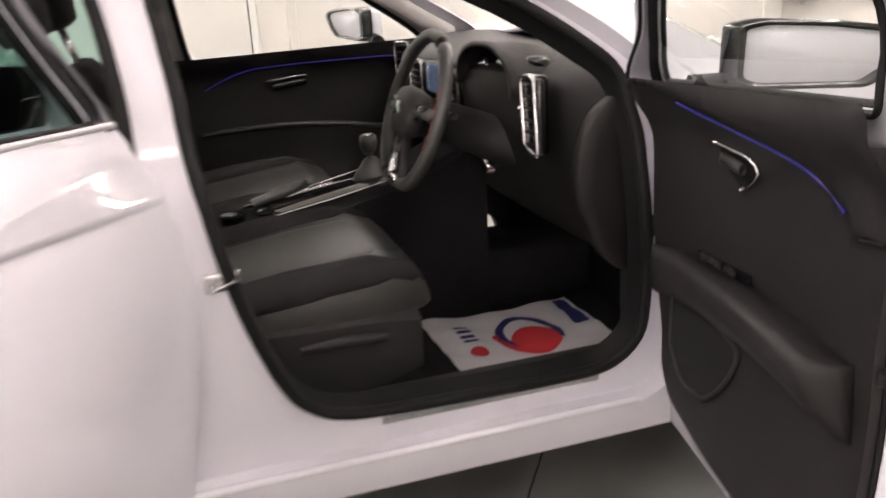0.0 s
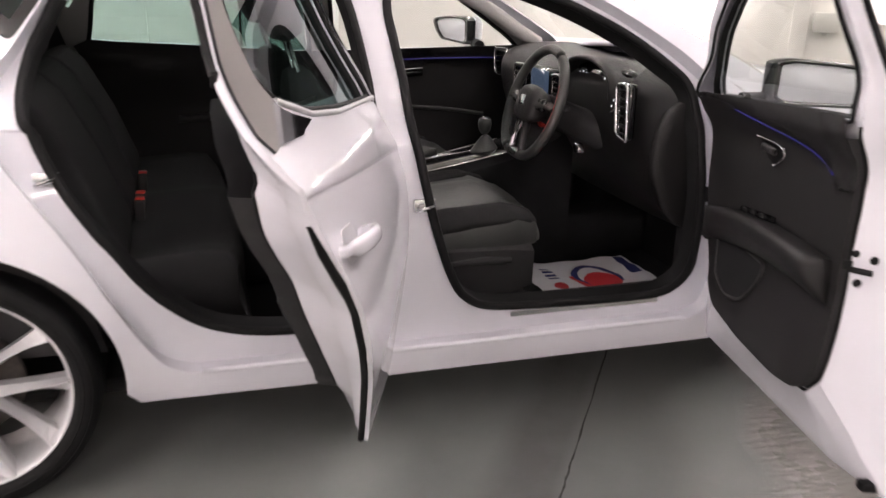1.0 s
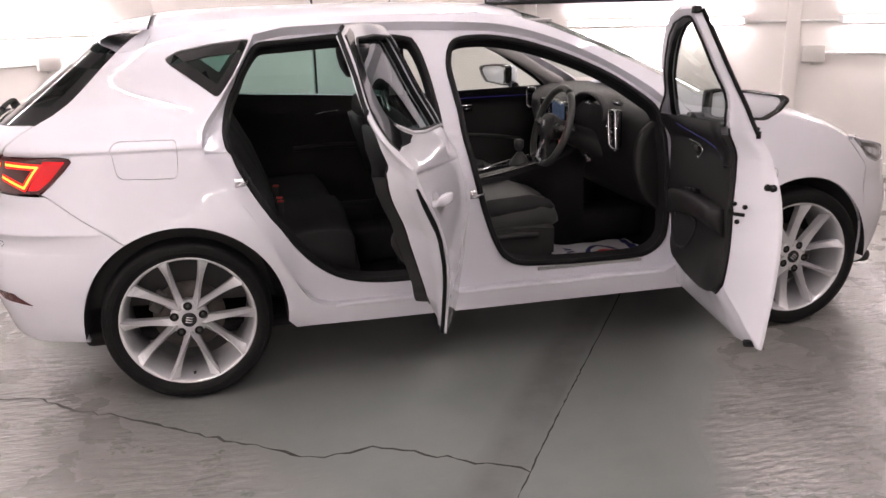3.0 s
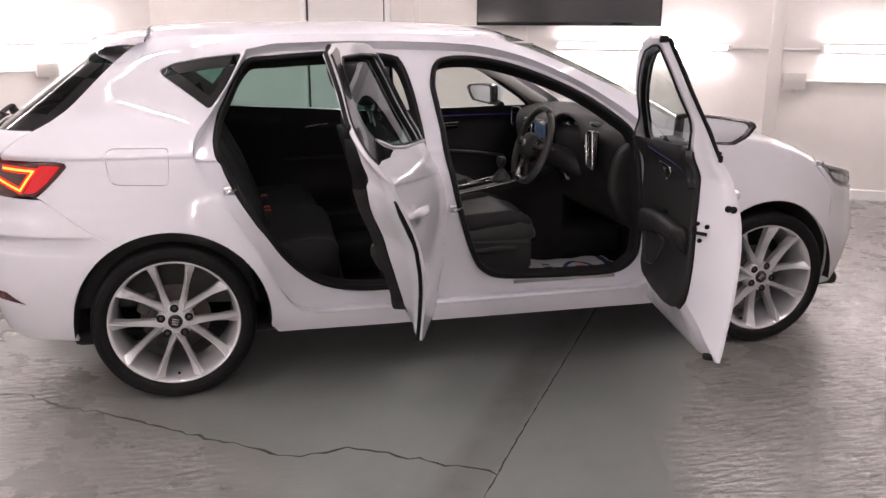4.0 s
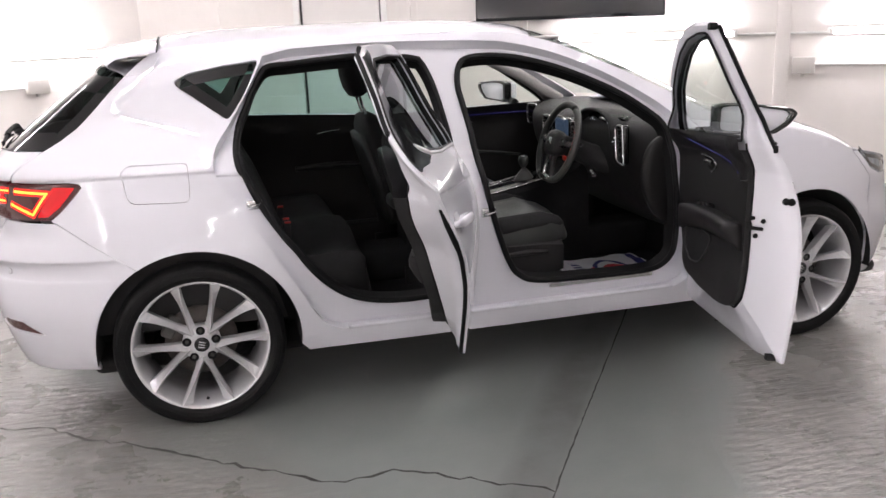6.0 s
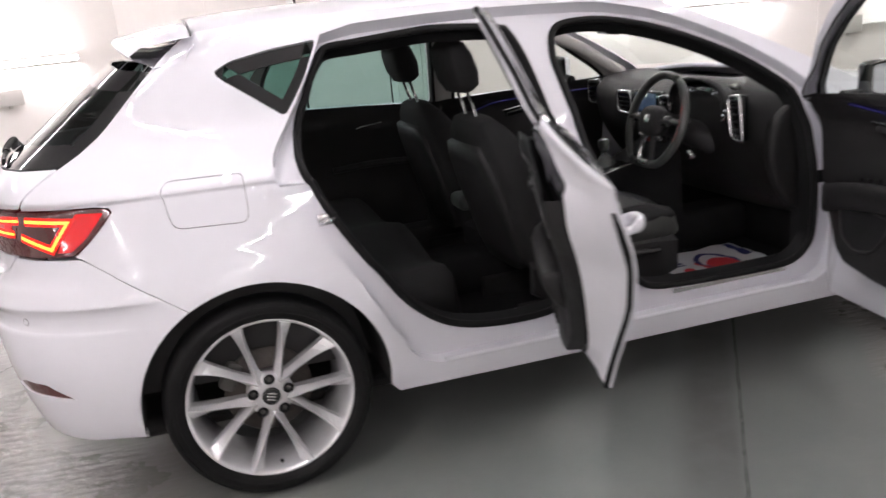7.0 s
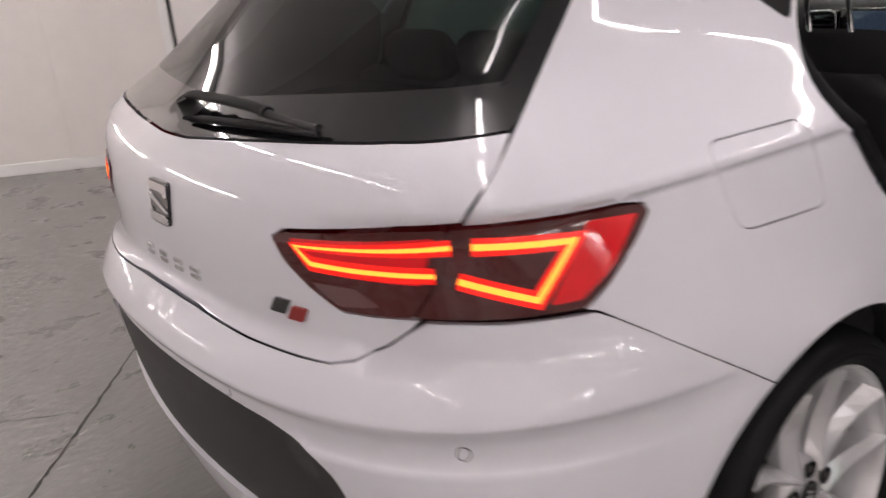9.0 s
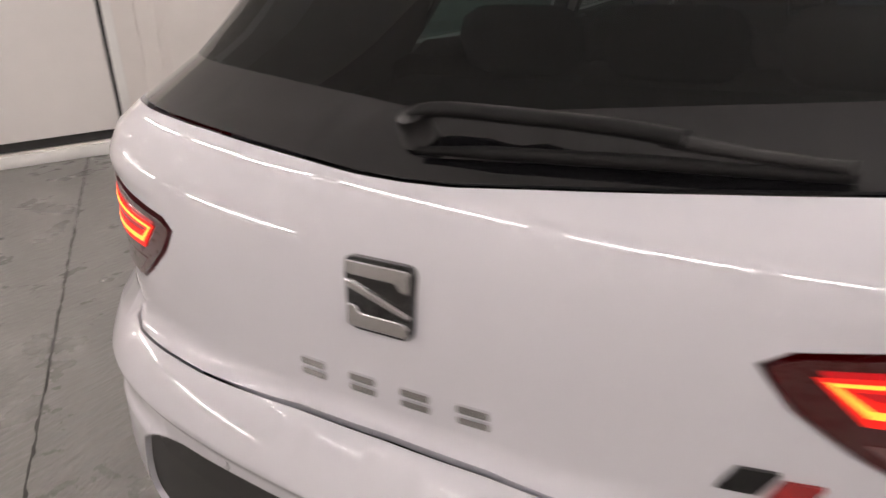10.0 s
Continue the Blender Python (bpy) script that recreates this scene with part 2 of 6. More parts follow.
def tube(points, r, n=8, closed=False, flat=1.0):
    """A round bar along points; flat squeezes it across."""
    pts = [Vector(p) for p in points]
    verts, faces = [], []
    k = len(pts)
    for i, p in enumerate(pts):
        a = pts[(i - 1) % k] if closed or i > 0 else p
        b = pts[(i + 1) % k] if closed or i < k - 1 else p
        d = (b - a).normalized()
        up = Vector((0, 1, 0)) if abs(d.y) < 0.9 else Vector((0, 0, 1))
        s = d.cross(up).normalized()
        t = s.cross(d).normalized()
        rad = r[i] if isinstance(r, (list, tuple)) else r
        for j in range(n):
            w = 2 * math.pi * j / n
            verts.append(p + rad * (math.cos(w) * s + flat * math.sin(w) * t))
    for i in range(k if closed else k - 1):
        for j in range(n):
            a, b = i * n + j, i * n + (j + 1) % n
            c, d = ((i + 1) % k) * n + (j + 1) % n, ((i + 1) % k) * n + j
            faces.append((a, b, c, d))
    if not closed:
        faces.append(tuple(range(n)))
        faces.append(tuple(reversed(range((k - 1) * n, k * n))))
    return verts, faces


def lathe(profile, n=64, closed=False):
    """Turn a profile of (radius, y) about the y axis."""
    verts, faces = [], []
    k = len(profile)
    for i in range(n):
        a = 2 * math.pi * i / n
        for r, y in profile:
            verts.append((r * math.cos(a), y, r * math.sin(a)))
    for i in range(n):
        for j in range(k if closed else k - 1):
            a, b = i * k + j, i * k + (j + 1) % k
            c, d = ((i + 1) % n) * k + (j + 1) % k, ((i + 1) % n) * k + j
            faces.append((a, d, c, b))
    return verts, faces


def loft(rings, closed=True, caps=True):
    """Skin over rings of equally many points."""
    n = len(rings[0])
    verts = [v for ring in rings for v in ring]
    faces = []
    for i in range(len(rings) - 1):
        for j in range(n if closed else n - 1):
            faces.append((i * n + j, i * n + (j + 1) % n, (i + 1) * n + (j + 1) % n, (i + 1) * n + j))
    if caps and closed:
        faces.append(tuple(reversed(range(n))))
        faces.append(tuple(range((len(rings) - 1) * n, len(rings) * n)))
    return verts, faces


def catmull(pts, step=0.02, closed=False):
    """A smooth curve through points, at even steps."""
    pts = [np.array(p, float) for p in pts]
    n = len(pts)
    out = []
    for i in range(n if closed else n - 1):
        p1, p2 = pts[i], pts[(i + 1) % n]
        p0 = pts[i - 1] if closed or i > 0 else 2 * p1 - p2
        p3 = pts[(i + 2) % n] if closed or i < n - 2 else 2 * p2 - p1
        k = max(1, int(np.linalg.norm(p2 - p1) / step))
        for j in range(k):
            t = j / k
            out.append(0.5 * (2 * p1 + (p2 - p0) * t + (2 * p0 - 5 * p1 + 4 * p2 - p3) * t * t + (3 * p1 - p0 - 3 * p2 + p3) * t ** 3))
    if not closed:
        out.append(pts[-1])
    return [tuple(p) for p in out]


def rounded(pts, r=0.02, step=0.02):
    """A closed polygon with its corners rounded, at even steps."""
    pts = [np.array(p, float) for p in pts]
    n = len(pts)
    raw = []
    for i in range(n):
        a, b, c = pts[i - 1], pts[i], pts[(i + 1) % n]
        la, lc = np.linalg.norm(a - b), np.linalg.norm(c - b)
        k = min(r, la * 0.45, lc * 0.45)
        s, e = b + (a - b) / la * k, b + (c - b) / lc * k
        for t in (0, 0.2, 0.4, 0.6, 0.8, 1.0):
            raw.append((1 - t) ** 2 * s + 2 * t * (1 - t) * b + t * t * e)
    out = []
    for i in range(len(raw)):
        a, b = raw[i], raw[(i + 1) % len(raw)]
        d = np.linalg.norm(b - a)
        if d < 1e-6:
            continue
        k = max(1, int(round(d / step)))
        out += [tuple(a + (b - a) * j / k) for j in range(k)]
    return out


def inside_many(pts, poly):
    """Which of the points lie in the polygon."""
    p, q = np.array(pts, float), np.array(poly, float)
    x, y = p[:, :1], p[:, 1:]
    x0, y0 = q[:, 0][None], q[:, 1][None]
    x1, y1 = np.roll(q[:, 0], 1)[None], np.roll(q[:, 1], 1)[None]
    dy = np.where(y1 == y0, 1e-12, y1 - y0)
    cross = ((y0 > y) != (y1 > y)) & (x < (x1 - x0) * (y - y0) / dy + x0)
    return cross.sum(1) % 2 == 1


def inset(poly, d):
    """Move a closed outline inwards by d."""
    n = len(poly)
    area = sum(poly[i - 1][0] * poly[i][1] - poly[i][0] * poly[i - 1][1] for i in range(n))
    s = 1 if area > 0 else -1
    out = []
    for i in range(n):
        a, b, c = np.array(poly[i - 1]), np.array(poly[i]), np.array(poly[(i + 1) % n])
        t = c - a
        t = t / (np.linalg.norm(t) + 1e-12)
        out.append((b[0] - s * t[1] * d, b[1] + s * t[0] * d))
    return out


def flat_mesh(outline, holes=(), spacing=0.04, rows=()):
    """Triangles over a plane outline with holes, fine enough to bend. Returns points, faces and the loops of the edges."""
    loops = [outline, *holes]
    pts, edges, idx = [], [], []
    for lp in loops:
        s = len(pts)
        pts += [Vector(p) for p in lp]
        edges += [(s + i, s + (i + 1) % len(lp)) for i in range(len(lp))]
        idx.append(list(range(s, s + len(lp))))
    arr = np.array([tuple(p) for p in pts])
    lo, hi = arr.min(0), arr.max(0)
    nx, ny = int((hi[0] - lo[0]) / spacing) + 1, int((hi[1] - lo[1]) / spacing) + 1
    cand = [(lo[0] + (i + 0.5 * (j % 2)) * spacing, lo[1] + j * spacing, 0.55 * spacing) for i in range(nx + 1) for j in range(ny + 1) if not any(abs(lo[1] + j * spacing - (z(lo[0] + i * spacing) if callable(z) else z)) < 0.012 for z in rows)]
    cand += [(lo[0] + (i + 0.37) * 0.03, z(lo[0] + (i + 0.37) * 0.03) if callable(z) else z, 0.005) for z in rows for i in range(int((hi[0] - lo[0]) / 0.03) + 1)]
    if cand:
        c = np.array(cand)
        ok = inside_many(c[:, :2], outline)
        for h in holes:
            ok &= ~inside_many(c[:, :2], h)
        c = c[ok]
        if len(c):
            near = np.array([((arr - q[:2]) ** 2).sum(1).min() for q in c])
            pts += [Vector((float(q[0]), float(q[1]))) for q, d in zip(c, near) if d > q[2] ** 2]
    v, _, f, ov, _, _ = delaunay_2d_cdt(pts, edges, [], 0, 1e-6)
    va = np.array([tuple(p) for p in v])
    cen = np.array([va[list(t)].mean(0) for t in f])
    ok = inside_many(cen, outline)
    for h in holes:
        ok &= ~inside_many(cen, h)
    keep = [tuple(t) for t, k in zip(f, ok) if k]
    where = {}
    for new_i, olds in enumerate(ov):
        for o in olds:
            where[o] = new_i
    return [tuple(p) for p in v], keep, [[where[i] for i in lp] for lp in idx]


# ---- the car's outer form ----
def table(xs, ys):
    """A smooth monotone curve through a table."""
    xs, ys = np.array(xs, float), np.array(ys, float)
    d = np.diff(ys) / np.diff(xs)
    m = np.zeros(len(xs))
    for i in range(1, len(xs) - 1):
        if d[i - 1] * d[i] > 0:
            m[i] = 2 * d[i - 1] * d[i] / (d[i - 1] + d[i])
    m[0], m[-1] = d[0], d[-1]

    def exact(t):
        i = max(min(int(np.searchsorted(xs, t, side="right")) - 1, len(xs) - 2), 0)
        h = xs[i + 1] - xs[i]
        s = (t - xs[i]) / h
        return (2 * s ** 3 - 3 * s ** 2 + 1) * ys[i] + (s ** 3 - 2 * s ** 2 + s) * h * m[i] + (3 * s ** 2 - 2 * s ** 3) * ys[i + 1] + (s ** 3 - s ** 2) * h * m[i + 1]

    n = 3000
    lo, span = float(xs[0]), float(xs[-1] - xs[0])
    cache = [float(exact(lo + span * k / n)) for k in range(n + 1)]

    def f(t):
        k = (float(t) - lo) / span * n
        if k <= 0:
            return cache[0]
        if k >= n:
            return cache[n]
        i = int(k)
        return cache[i] + (cache[i + 1] - cache[i]) * (k - i)

    return f


side_w = table([.16, .22, .30, .40, .52, .66, .74, .80, .86, .91, .95, .972, .99, 1.02, 1.13, 1.28, 1.36, 1.42],
               [.80, .845, .872, .884, .898, .906, .902, .892, .876, .862, .853, .846, .828, .797, .722, .640, .590, .53])
rear_in = table([.16, .45, .66, .86, .95, 1.0, 1.13, 1.28, 1.42], [.05, .03, .022, .042, .048, .052, .11, .09, .08])
rear_x = table([.16, .25, .34, .44, .56, .604, .616, .655, .678, .690, .745, .757, .765, .80, .86, .90, .945, .99, 1.04, 1.10, 1.20, 1.30, 1.36, 1.40],
               [-.70, -.745, -.775, -.80, -.820, -.826, -.818, -.821, -.834, -.830, -.800, -.788, -.768, -.767, -.768, -.766, -.760, -.747, -.713, -.625, -.49, -.355, -.275, -.22])
front_x = table([.16, .3, .5, .66, .8, .92, 1.0, 1.42], [3.40, 3.46, 3.50, 3.49, 3.45, 3.36, 3.1, 2.6])
corner_p = table([.16, .43, .65, .75, .94, 1.0, 1.06, 1.42], [7, 7, 5, 5, 6, 9, 14, 14])
REAR_C, FRONT_C, MID = 0.35, 2.35, -1.65


def shoulder(x):
    return .964 if x < .1 else .964 - .092 * (x - .1)


def half_width(x, z):
    w = side_w(z)
    if x < 1.05:
        w -= rear_in(z) * ((1.05 - x) / 1.35) ** 2
    if x > 1.9:
        w -= (.05 if z < .9 else .05 + .25 * min(1, (z - .9) / .2)) * ((x - 1.9) / 1.5) ** 2
    lean = min(1, max(0, (x - .75) / .35)) * min(1, max(0, (2.45 - x) / .4))
    w -= .032 * lean * math.exp(-((z - .968) / .05) ** 2)
    # The shoulder crease: level along the tail, falling away to the front over the rear door, with a soft hollow under it.
    below = shoulder(x) - z
    if x < 1.15 and below > -.006:
        w -= .0085 * min(1, (1.15 - x) / .2) * min(1, (below + .006) / .010) * math.exp(-max(0, below) / .035)
    # The bumper's upper edge runs on round the corner and fades before the wheel.
    if x < -.2 and z < .681:
        w -= .013 * min(1, (-.2 - x) / .25) * (1 - math.exp((z - .681) / .006)) * math.exp((z - .681) / .16)
    for xc in (0.0, 2.636):
        r = math.hypot(x - xc, z - .318)
        w += .015 * math.exp(-((r - .37) / .06) ** 2) * min(1, max(0, (z - .2) / .1))
    return w


def skin(u, z):
    """A point of the body: u runs along the right side (u = x), round the tail (its middle at MID) and on to the left."""
    u, z = float(u), float(z)
    if u < MID:
        x, y, z = skin(2 * MID - u, z)
        return (x, -y, z)
    if REAR_C <= u <= FRONT_C:
        return (u, -half_width(u, z), z)
    if u < REAR_C:
        a, cx, end, sg, bow = radians((REAR_C - u) * 45), REAR_C, REAR_C - rear_x(z), -1, .12
    else:
        a, cx, end, sg, bow = radians(min((u - FRONT_C) * 45, 90)), FRONT_C, front_x(z) - FRONT_C, 1, .28
    c, s = max(math.cos(a), 1e-5), max(math.sin(a), 1e-5)
    p, r = corner_p(z), 1.0
    for _ in range(4):
        x = cx + sg * r * s
        w = half_width(min(max(x, -.8), 3.5), z)
        e = end - bow * (min(r * c, 1.0) / .8) ** 2
        r = ((c / w) ** p + (s / e) ** p) ** (-1 / p)
    return (cx + sg * r * s, -r * c, z)


def skin_normal(u, z, e=0.004):
    a, b = Vector(skin(u + e, z)) - Vector(skin(u - e, z)), Vector(skin(u, z + e)) - Vector(skin(u, z - e))
    return a.cross(b).normalized()


def on_skin(u, z, depth=0.0):
    if depth == 0:
        return Vector(skin(u, z))
    return Vector(skin(u, z)) - float(depth) * skin_normal(u, z, 0.004 if abs(depth) < .015 else 0.03)


def on_flat(u, z, depth):
    """Level offset from the skin, for deep inner trims."""
    n = skin_normal(u, z, 0.03)
    n = Vector((n.x, n.y, 0)).normalized()
    return Vector(skin(u, z)) - float(depth) * n


def panel(name, outline, holes, material, parent, depth=0.0, rim=0.012, hole_rim=None, spacing=0.035, side=1, label="", m=None, rows=(.925, .938, .948, .956, .961, .966, .972, .984)):
    """A sheet of bodywork over an outline in (u, z), with its edges turned inwards. side=-1 mirrors it to the car's left."""
    uv, faces, loops = flat_mesh(outline, holes, spacing, rows)
    deep = depth if callable(depth) else (lambda u, z: depth)
    put = on_flat if callable(depth) and deep(1.0, .6) > .03 else on_skin
    verts = [put(u, z, deep(u, z)) for u, z in uv]
    norms = [skin_normal(u, z) for u, z in uv]
    if callable(depth):
        e = .005
        norms = [(put(u + e, z, deep(u + e, z)) - put(u - e, z, deep(u - e, z))).cross(put(u, z + e, deep(u, z + e)) - put(u, z - e, deep(u, z - e))).normalized() for u, z in uv]
    faces = [tuple(f) for f in faces]
    for k, lp in enumerate(loops):
        d = rim if k == 0 or hole_rim is None else hole_rim
        if d <= 0:
            continue
        s = len(verts)
        for i in lp:
            verts.append(verts[i].copy())
            norms.append(None)
        for i in lp:
            verts.append(verts[i] - d * norms[i])
            norms.append(None)
        n = len(lp)
        for i in range(n):
            faces.append((s + i, s + (i + 1) % n, s + n + (i + 1) % n, s + n + i))
    if side < 0:
        verts = [Vector((v[0], -v[1], v[2])) for v in verts]
        norms = [None if q is None else Vector((q[0], -q[1], q[2])) for q in norms]
    fixed = []
    for f in faces:
        q = norms[f[0]]
        if q is not None and len(f) == 3:
            nrm = (verts[f[1]] - verts[f[0]]).cross(verts[f[2]] - verts[f[0]])
            if nrm.dot(q) < 0:
                f = tuple(reversed(f))
        fixed.append(f)
    me = bpy.data.meshes.new(name)
    me.from_pydata([tuple(v) for v in verts], [], fixed)
    me.materials.append(material)
    me.shade_smooth()
    me.update()
    own = [v.normal.copy() for v in me.vertices]
    me.normals_split_custom_set_from_vertices([tuple(n if n is not None else own[i]) for i, n in enumerate(norms)])
    ob = new(name, me)
    ob.parent = parent
    if m is not None:
        ob.matrix_basis = m
    if label:
        ob["label"] = label
    return ob


def both(half):
    """A tail outline given on the right half, closed over the middle."""
    return list(half) + [(2 * MID - u, z) for u, z in reversed(half)]


# ---- the room ----
CORNER = Vector((-0.47, 5.80, 0))
ALONG, IN = Vector((0.8325, -0.554, 0)), Vector((-0.554, -0.8325, 0))
LEFT = Vector((-0.8601, -0.5101, 0))
LEFT_IN = Vector((0.5101, -0.8601, 0))
CEIL = 2.95


def back(s, out, z):
    """A point of the back wall: s along it, out from its face."""
    return CORNER + s * ALONG + out * IN + Vector((0, 0, z))


BACK_M = Matrix(((ALONG.x, IN.x, 0, CORNER.x), (ALONG.y, IN.y, 0, CORNER.y), (0, 0, 1, 0), (0, 0, 0, 1)))
LEFT_M = Matrix(((LEFT.x, LEFT_IN.x, 0, CORNER.x), (LEFT.y, LEFT_IN.y, 0, CORNER.y), (0, 0, 1, 0), (0, 0, 0, 1)))


def flipped(bm):
    bmesh.ops.recalc_face_normals(bm, faces=bm.faces[:])
    return bm


def wall_box(name, frame_m, s0, s1, o0, o1, z0, z1, material, parent=None, bevel=0.0, label=""):
    return part(name, flipped(box_bm(s0, s1, o0, o1, z0, z1, bevel, 2, frame_m)), material, parent, label, smooth=bevel > 0.004)


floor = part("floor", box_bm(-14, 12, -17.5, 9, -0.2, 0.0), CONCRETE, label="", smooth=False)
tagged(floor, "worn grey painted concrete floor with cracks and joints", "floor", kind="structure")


def wall(name, frame_m, s0, s1, z1=CEIL, label="white painted panelled workshop wall"):
    return tagged(wall_box(name, frame_m, s0, s1, -0.2, 0.0, 0.0, z1, WALL_PAINT), label, "wall", kind="structure")


# Back wall, with the door's opening left free.
DS0, DS1, DZ0, DZ1 = 1.885, 2.755, 0.13, 2.15
wall_back = tagged(wall_box("wall_back", BACK_M, -0.3, DS0, -0.2, 0.0, 0.0, CEIL, WALL_PAINT), "white painted panelled workshop wall with tube lights", "wall", kind="structure")
wall_box("wall_section", BACK_M, DS1, 11.2, -0.2, 0.0, 0.0, CEIL, WALL_PAINT, wall_back)
wall_box("lintel", BACK_M, DS0, DS1, -0.2, 0.0, DZ1, CEIL, WALL_PAINT, wall_back)
wall_box("threshold", BACK_M, DS0, DS1, -0.2, 0.0, 0.0, 0.085, WALL_PAINT, wall_back)
for s in (0.975, 3.115, 7.55, 9.0):
    wall_box("joint_strip", BACK_M, s - 0.006, s + 0.006, 0.0, 0.006, 0.0, CEIL, WALL_PAINT, wall_back, 0.002)
for s in (6.36,):
    wall_box("pilaster", BACK_M, s - 0.055, s + 0.055, 0.0, 0.03, 0.0, CEIL, WALL_PAINT, wall_back, 0.006)
for s in (4.13, 5.25, 3.0):
    wall_box("batten", BACK_M, s - 0.055, s + 0.055, 0.0, 0.018, 1.20 if s > 3.1 else 0.0, CEIL, WALL_PAINT, wall_back, 0.004)
wall_left = wall("wall_left", LEFT_M, -0.3, 5.2)
for s in (1.775, 3.4):
    wall_box("joint_strip", LEFT_M, s - 0.006, s + 0.006, 0.0, 0.006, 0.0, CEIL, WALL_PAINT, wall_left, 0.002)
# Plain walls that close the place.
def plain_wall(name, a, b):
    a, b = Vector(a), Vector(b)
    d = (b - a).normalized()
    n = Vector((-d.y, d.x, 0))
    m = Matrix(((d.x, n.x, 0, a.x), (d.y, n.y, 0, a.y), (0, 0, 1, 0), (0, 0, 0, 1)))
    return tagged(wall_box(name, m, 0, (b - a).length, -0.2, 0.0, 0.0, CEIL, WALL_PAINT), "plain white painted wall", "wall", kind="structure")


def bay(s, t):
    """A point of the floor: s along the back wall, t away from it."""
    return s * ALONG + t * IN


plain_wall("wall_right", bay(7.6, 8.2), bay(7.6, -4.6))
plain_wall("wall_front", bay(-5.86, 8.2), bay(7.6, 8.2))
plain_wall("wall_side", bay(-5.86, 0.11), bay(-5.86, 8.2))
ceiling = tagged(part("ceiling", box_bm(-14, 12, -17.5, 9, CEIL, CEIL + 0.2), CEILING_PAINT, smooth=False), "plain off-white ceiling with tube lights", "ceiling", kind="structure")

# Skirting.
for m, s0, s1 in ((BACK_M, 0.0, DS0 - 0.05), (BACK_M, DS1 + 0.05, 11.0), (LEFT_M, 0.0, 5.0)):
    tagged(wall_box("baseboard", m, s0, s1, 0.0, 0.014, 0.0, 0.09, WHITE_ENAMEL, None, 0.004), "white painted skirting strip at the floor", "baseboard", kind="structure")

# The door of the back wall.
door = tagged(wall_box("door_1", BACK_M, DS0 + 0.025, DS1 - 0.025, -0.05, -0.008, DZ0 + 0.02, DZ1 - 0.025, DOOR_PAINT, None, 0.003), "flush white door in a frame with shaded gaps drawn dark", "door", kind="structure")
for s in (DS0, DS1 - 0.022):
    # Near-black pieces put the shade of the gaps round the leaf into colour.
    wall_box("door_jamb", BACK_M, s, s + 0.022, -0.11, -0.012, 0.09, DZ1, GAP_SHADE, door)
wall_box("door_head", BACK_M, DS0 + 0.022, DS1 - 0.022, -0.11, -0.012, DZ1 - 0.022, DZ1, GAP_SHADE, door)
wall_box("bottom_gap", BACK_M, DS0 + 0.022, DS1 - 0.022, -0.11, -0.03, 0.09, DZ0 + 0.018, GAP_SHADE, door)
for s in (DS0 - 0.06, DS1):
    wall_box("architrave", BACK_M, s, s + 0.06, 0.002, 0.018, 0.0, DZ1 + 0.06, WHITE_ENAMEL, door, 0.004)
wall_box("architrave", BACK_M, DS0, DS1, 0.002, 0.018, DZ1, DZ1 + 0.06, WHITE_ENAMEL, door, 0.004)
wall_box("sill", BACK_M, DS0 - 0.03, DS1 + 0.03, 0.002, 0.035, 0.0, 0.075, WHITE_ENAMEL, door, 0.006)


# Wall lights: a batten with a tube in front.
def wall_light(frame_m, s0, s1, z, label="long lit fluorescent tube batten on the white wall"):
    ob = empty("wall_light")
    wall_box("batten", frame_m, s0, s1, 0.002, 0.045, z - 0.03, z + 0.03, WHITE_ENAMEL, ob, 0.008)
    a, b = frame_m @ Vector((s0 + 0.04, 0.075, z)), frame_m @ Vector((s1 - 0.04, 0.075, z))
    part("tube", tube([a, b], 0.016, 12), WALL_TUBE, ob, "lit white tube")
    for s in (s0 + 0.01, s1 - 0.035):
        wall_box("holder", frame_m, s, s + 0.025, 0.045, 0.095, z - 0.022, z + 0.022, WHITE_ENAMEL, ob, 0.004)
    return tagged(ob, label, "tube light", "tube lights on the walls")


for s0, s1 in ((4.46, 6.0), (6.70, 8.24)):
    wall_light(BACK_M, s0, s1, 1.262)
wall_light(LEFT_M, 0.46, 1.98, 1.275)
wall_light(LEFT_M, 2.5, 4.02, 1.275)
# Unseen tubes, inferred from paint reflections and added to light the car's near side.
FRONT_O = bay(7.6, 8.2)
FRONT_M = Matrix(((-ALONG.x, -IN.x, 0, FRONT_O.x), (-ALONG.y, -IN.y, 0, FRONT_O.y), (0, 0, 1, 0), (0, 0, 0, 1)))
for k in range(5):
    wall_light(FRONT_M, 1.3 + 2.3 * k, 2.84 + 2.3 * k, 1.262)


def conduit(frame_m, s0, s1, z):
    return tagged(part("conduit", tube([frame_m @ Vector((s0, 0.014, z)), frame_m @ Vector((s1, 0.014, z))], 0.011, 10), WHITE_ENAMEL), "thin white cable conduit along the wall", "conduit")


conduit(BACK_M, 6.0, 6.70, 1.252)
conduit(BACK_M, 6.62, 9.5, 0.995)
conduit(LEFT_M, 1.98, 2.5, 1.275)
conduit(LEFT_M, 1.27, 4.6, 0.985)


def junction_box(frame_m, s0, s1, z0, z1):
    ob = empty("junction_box")
    wall_box("body", frame_m, s0, s1, 0.002, 0.07, z0, z1, GREY_BOX, ob, 0.008)
    wall_box("lid", frame_m, s0 - 0.004, s1 + 0.004, 0.07, 0.088, z0 - 0.004, z1 + 0.004, GREY_BOX, ob, 0.006)
    wall_box("cable_gland", frame_m, (s0 + s1) / 2 - 0.015, (s0 + s1) / 2 + 0.015, 0.02, 0.05, z0 - 0.03, z0, GREY_BOX, ob, 0.004)
    return tagged(ob, "grey plastic switched socket box fixed to the wall", "socket box")


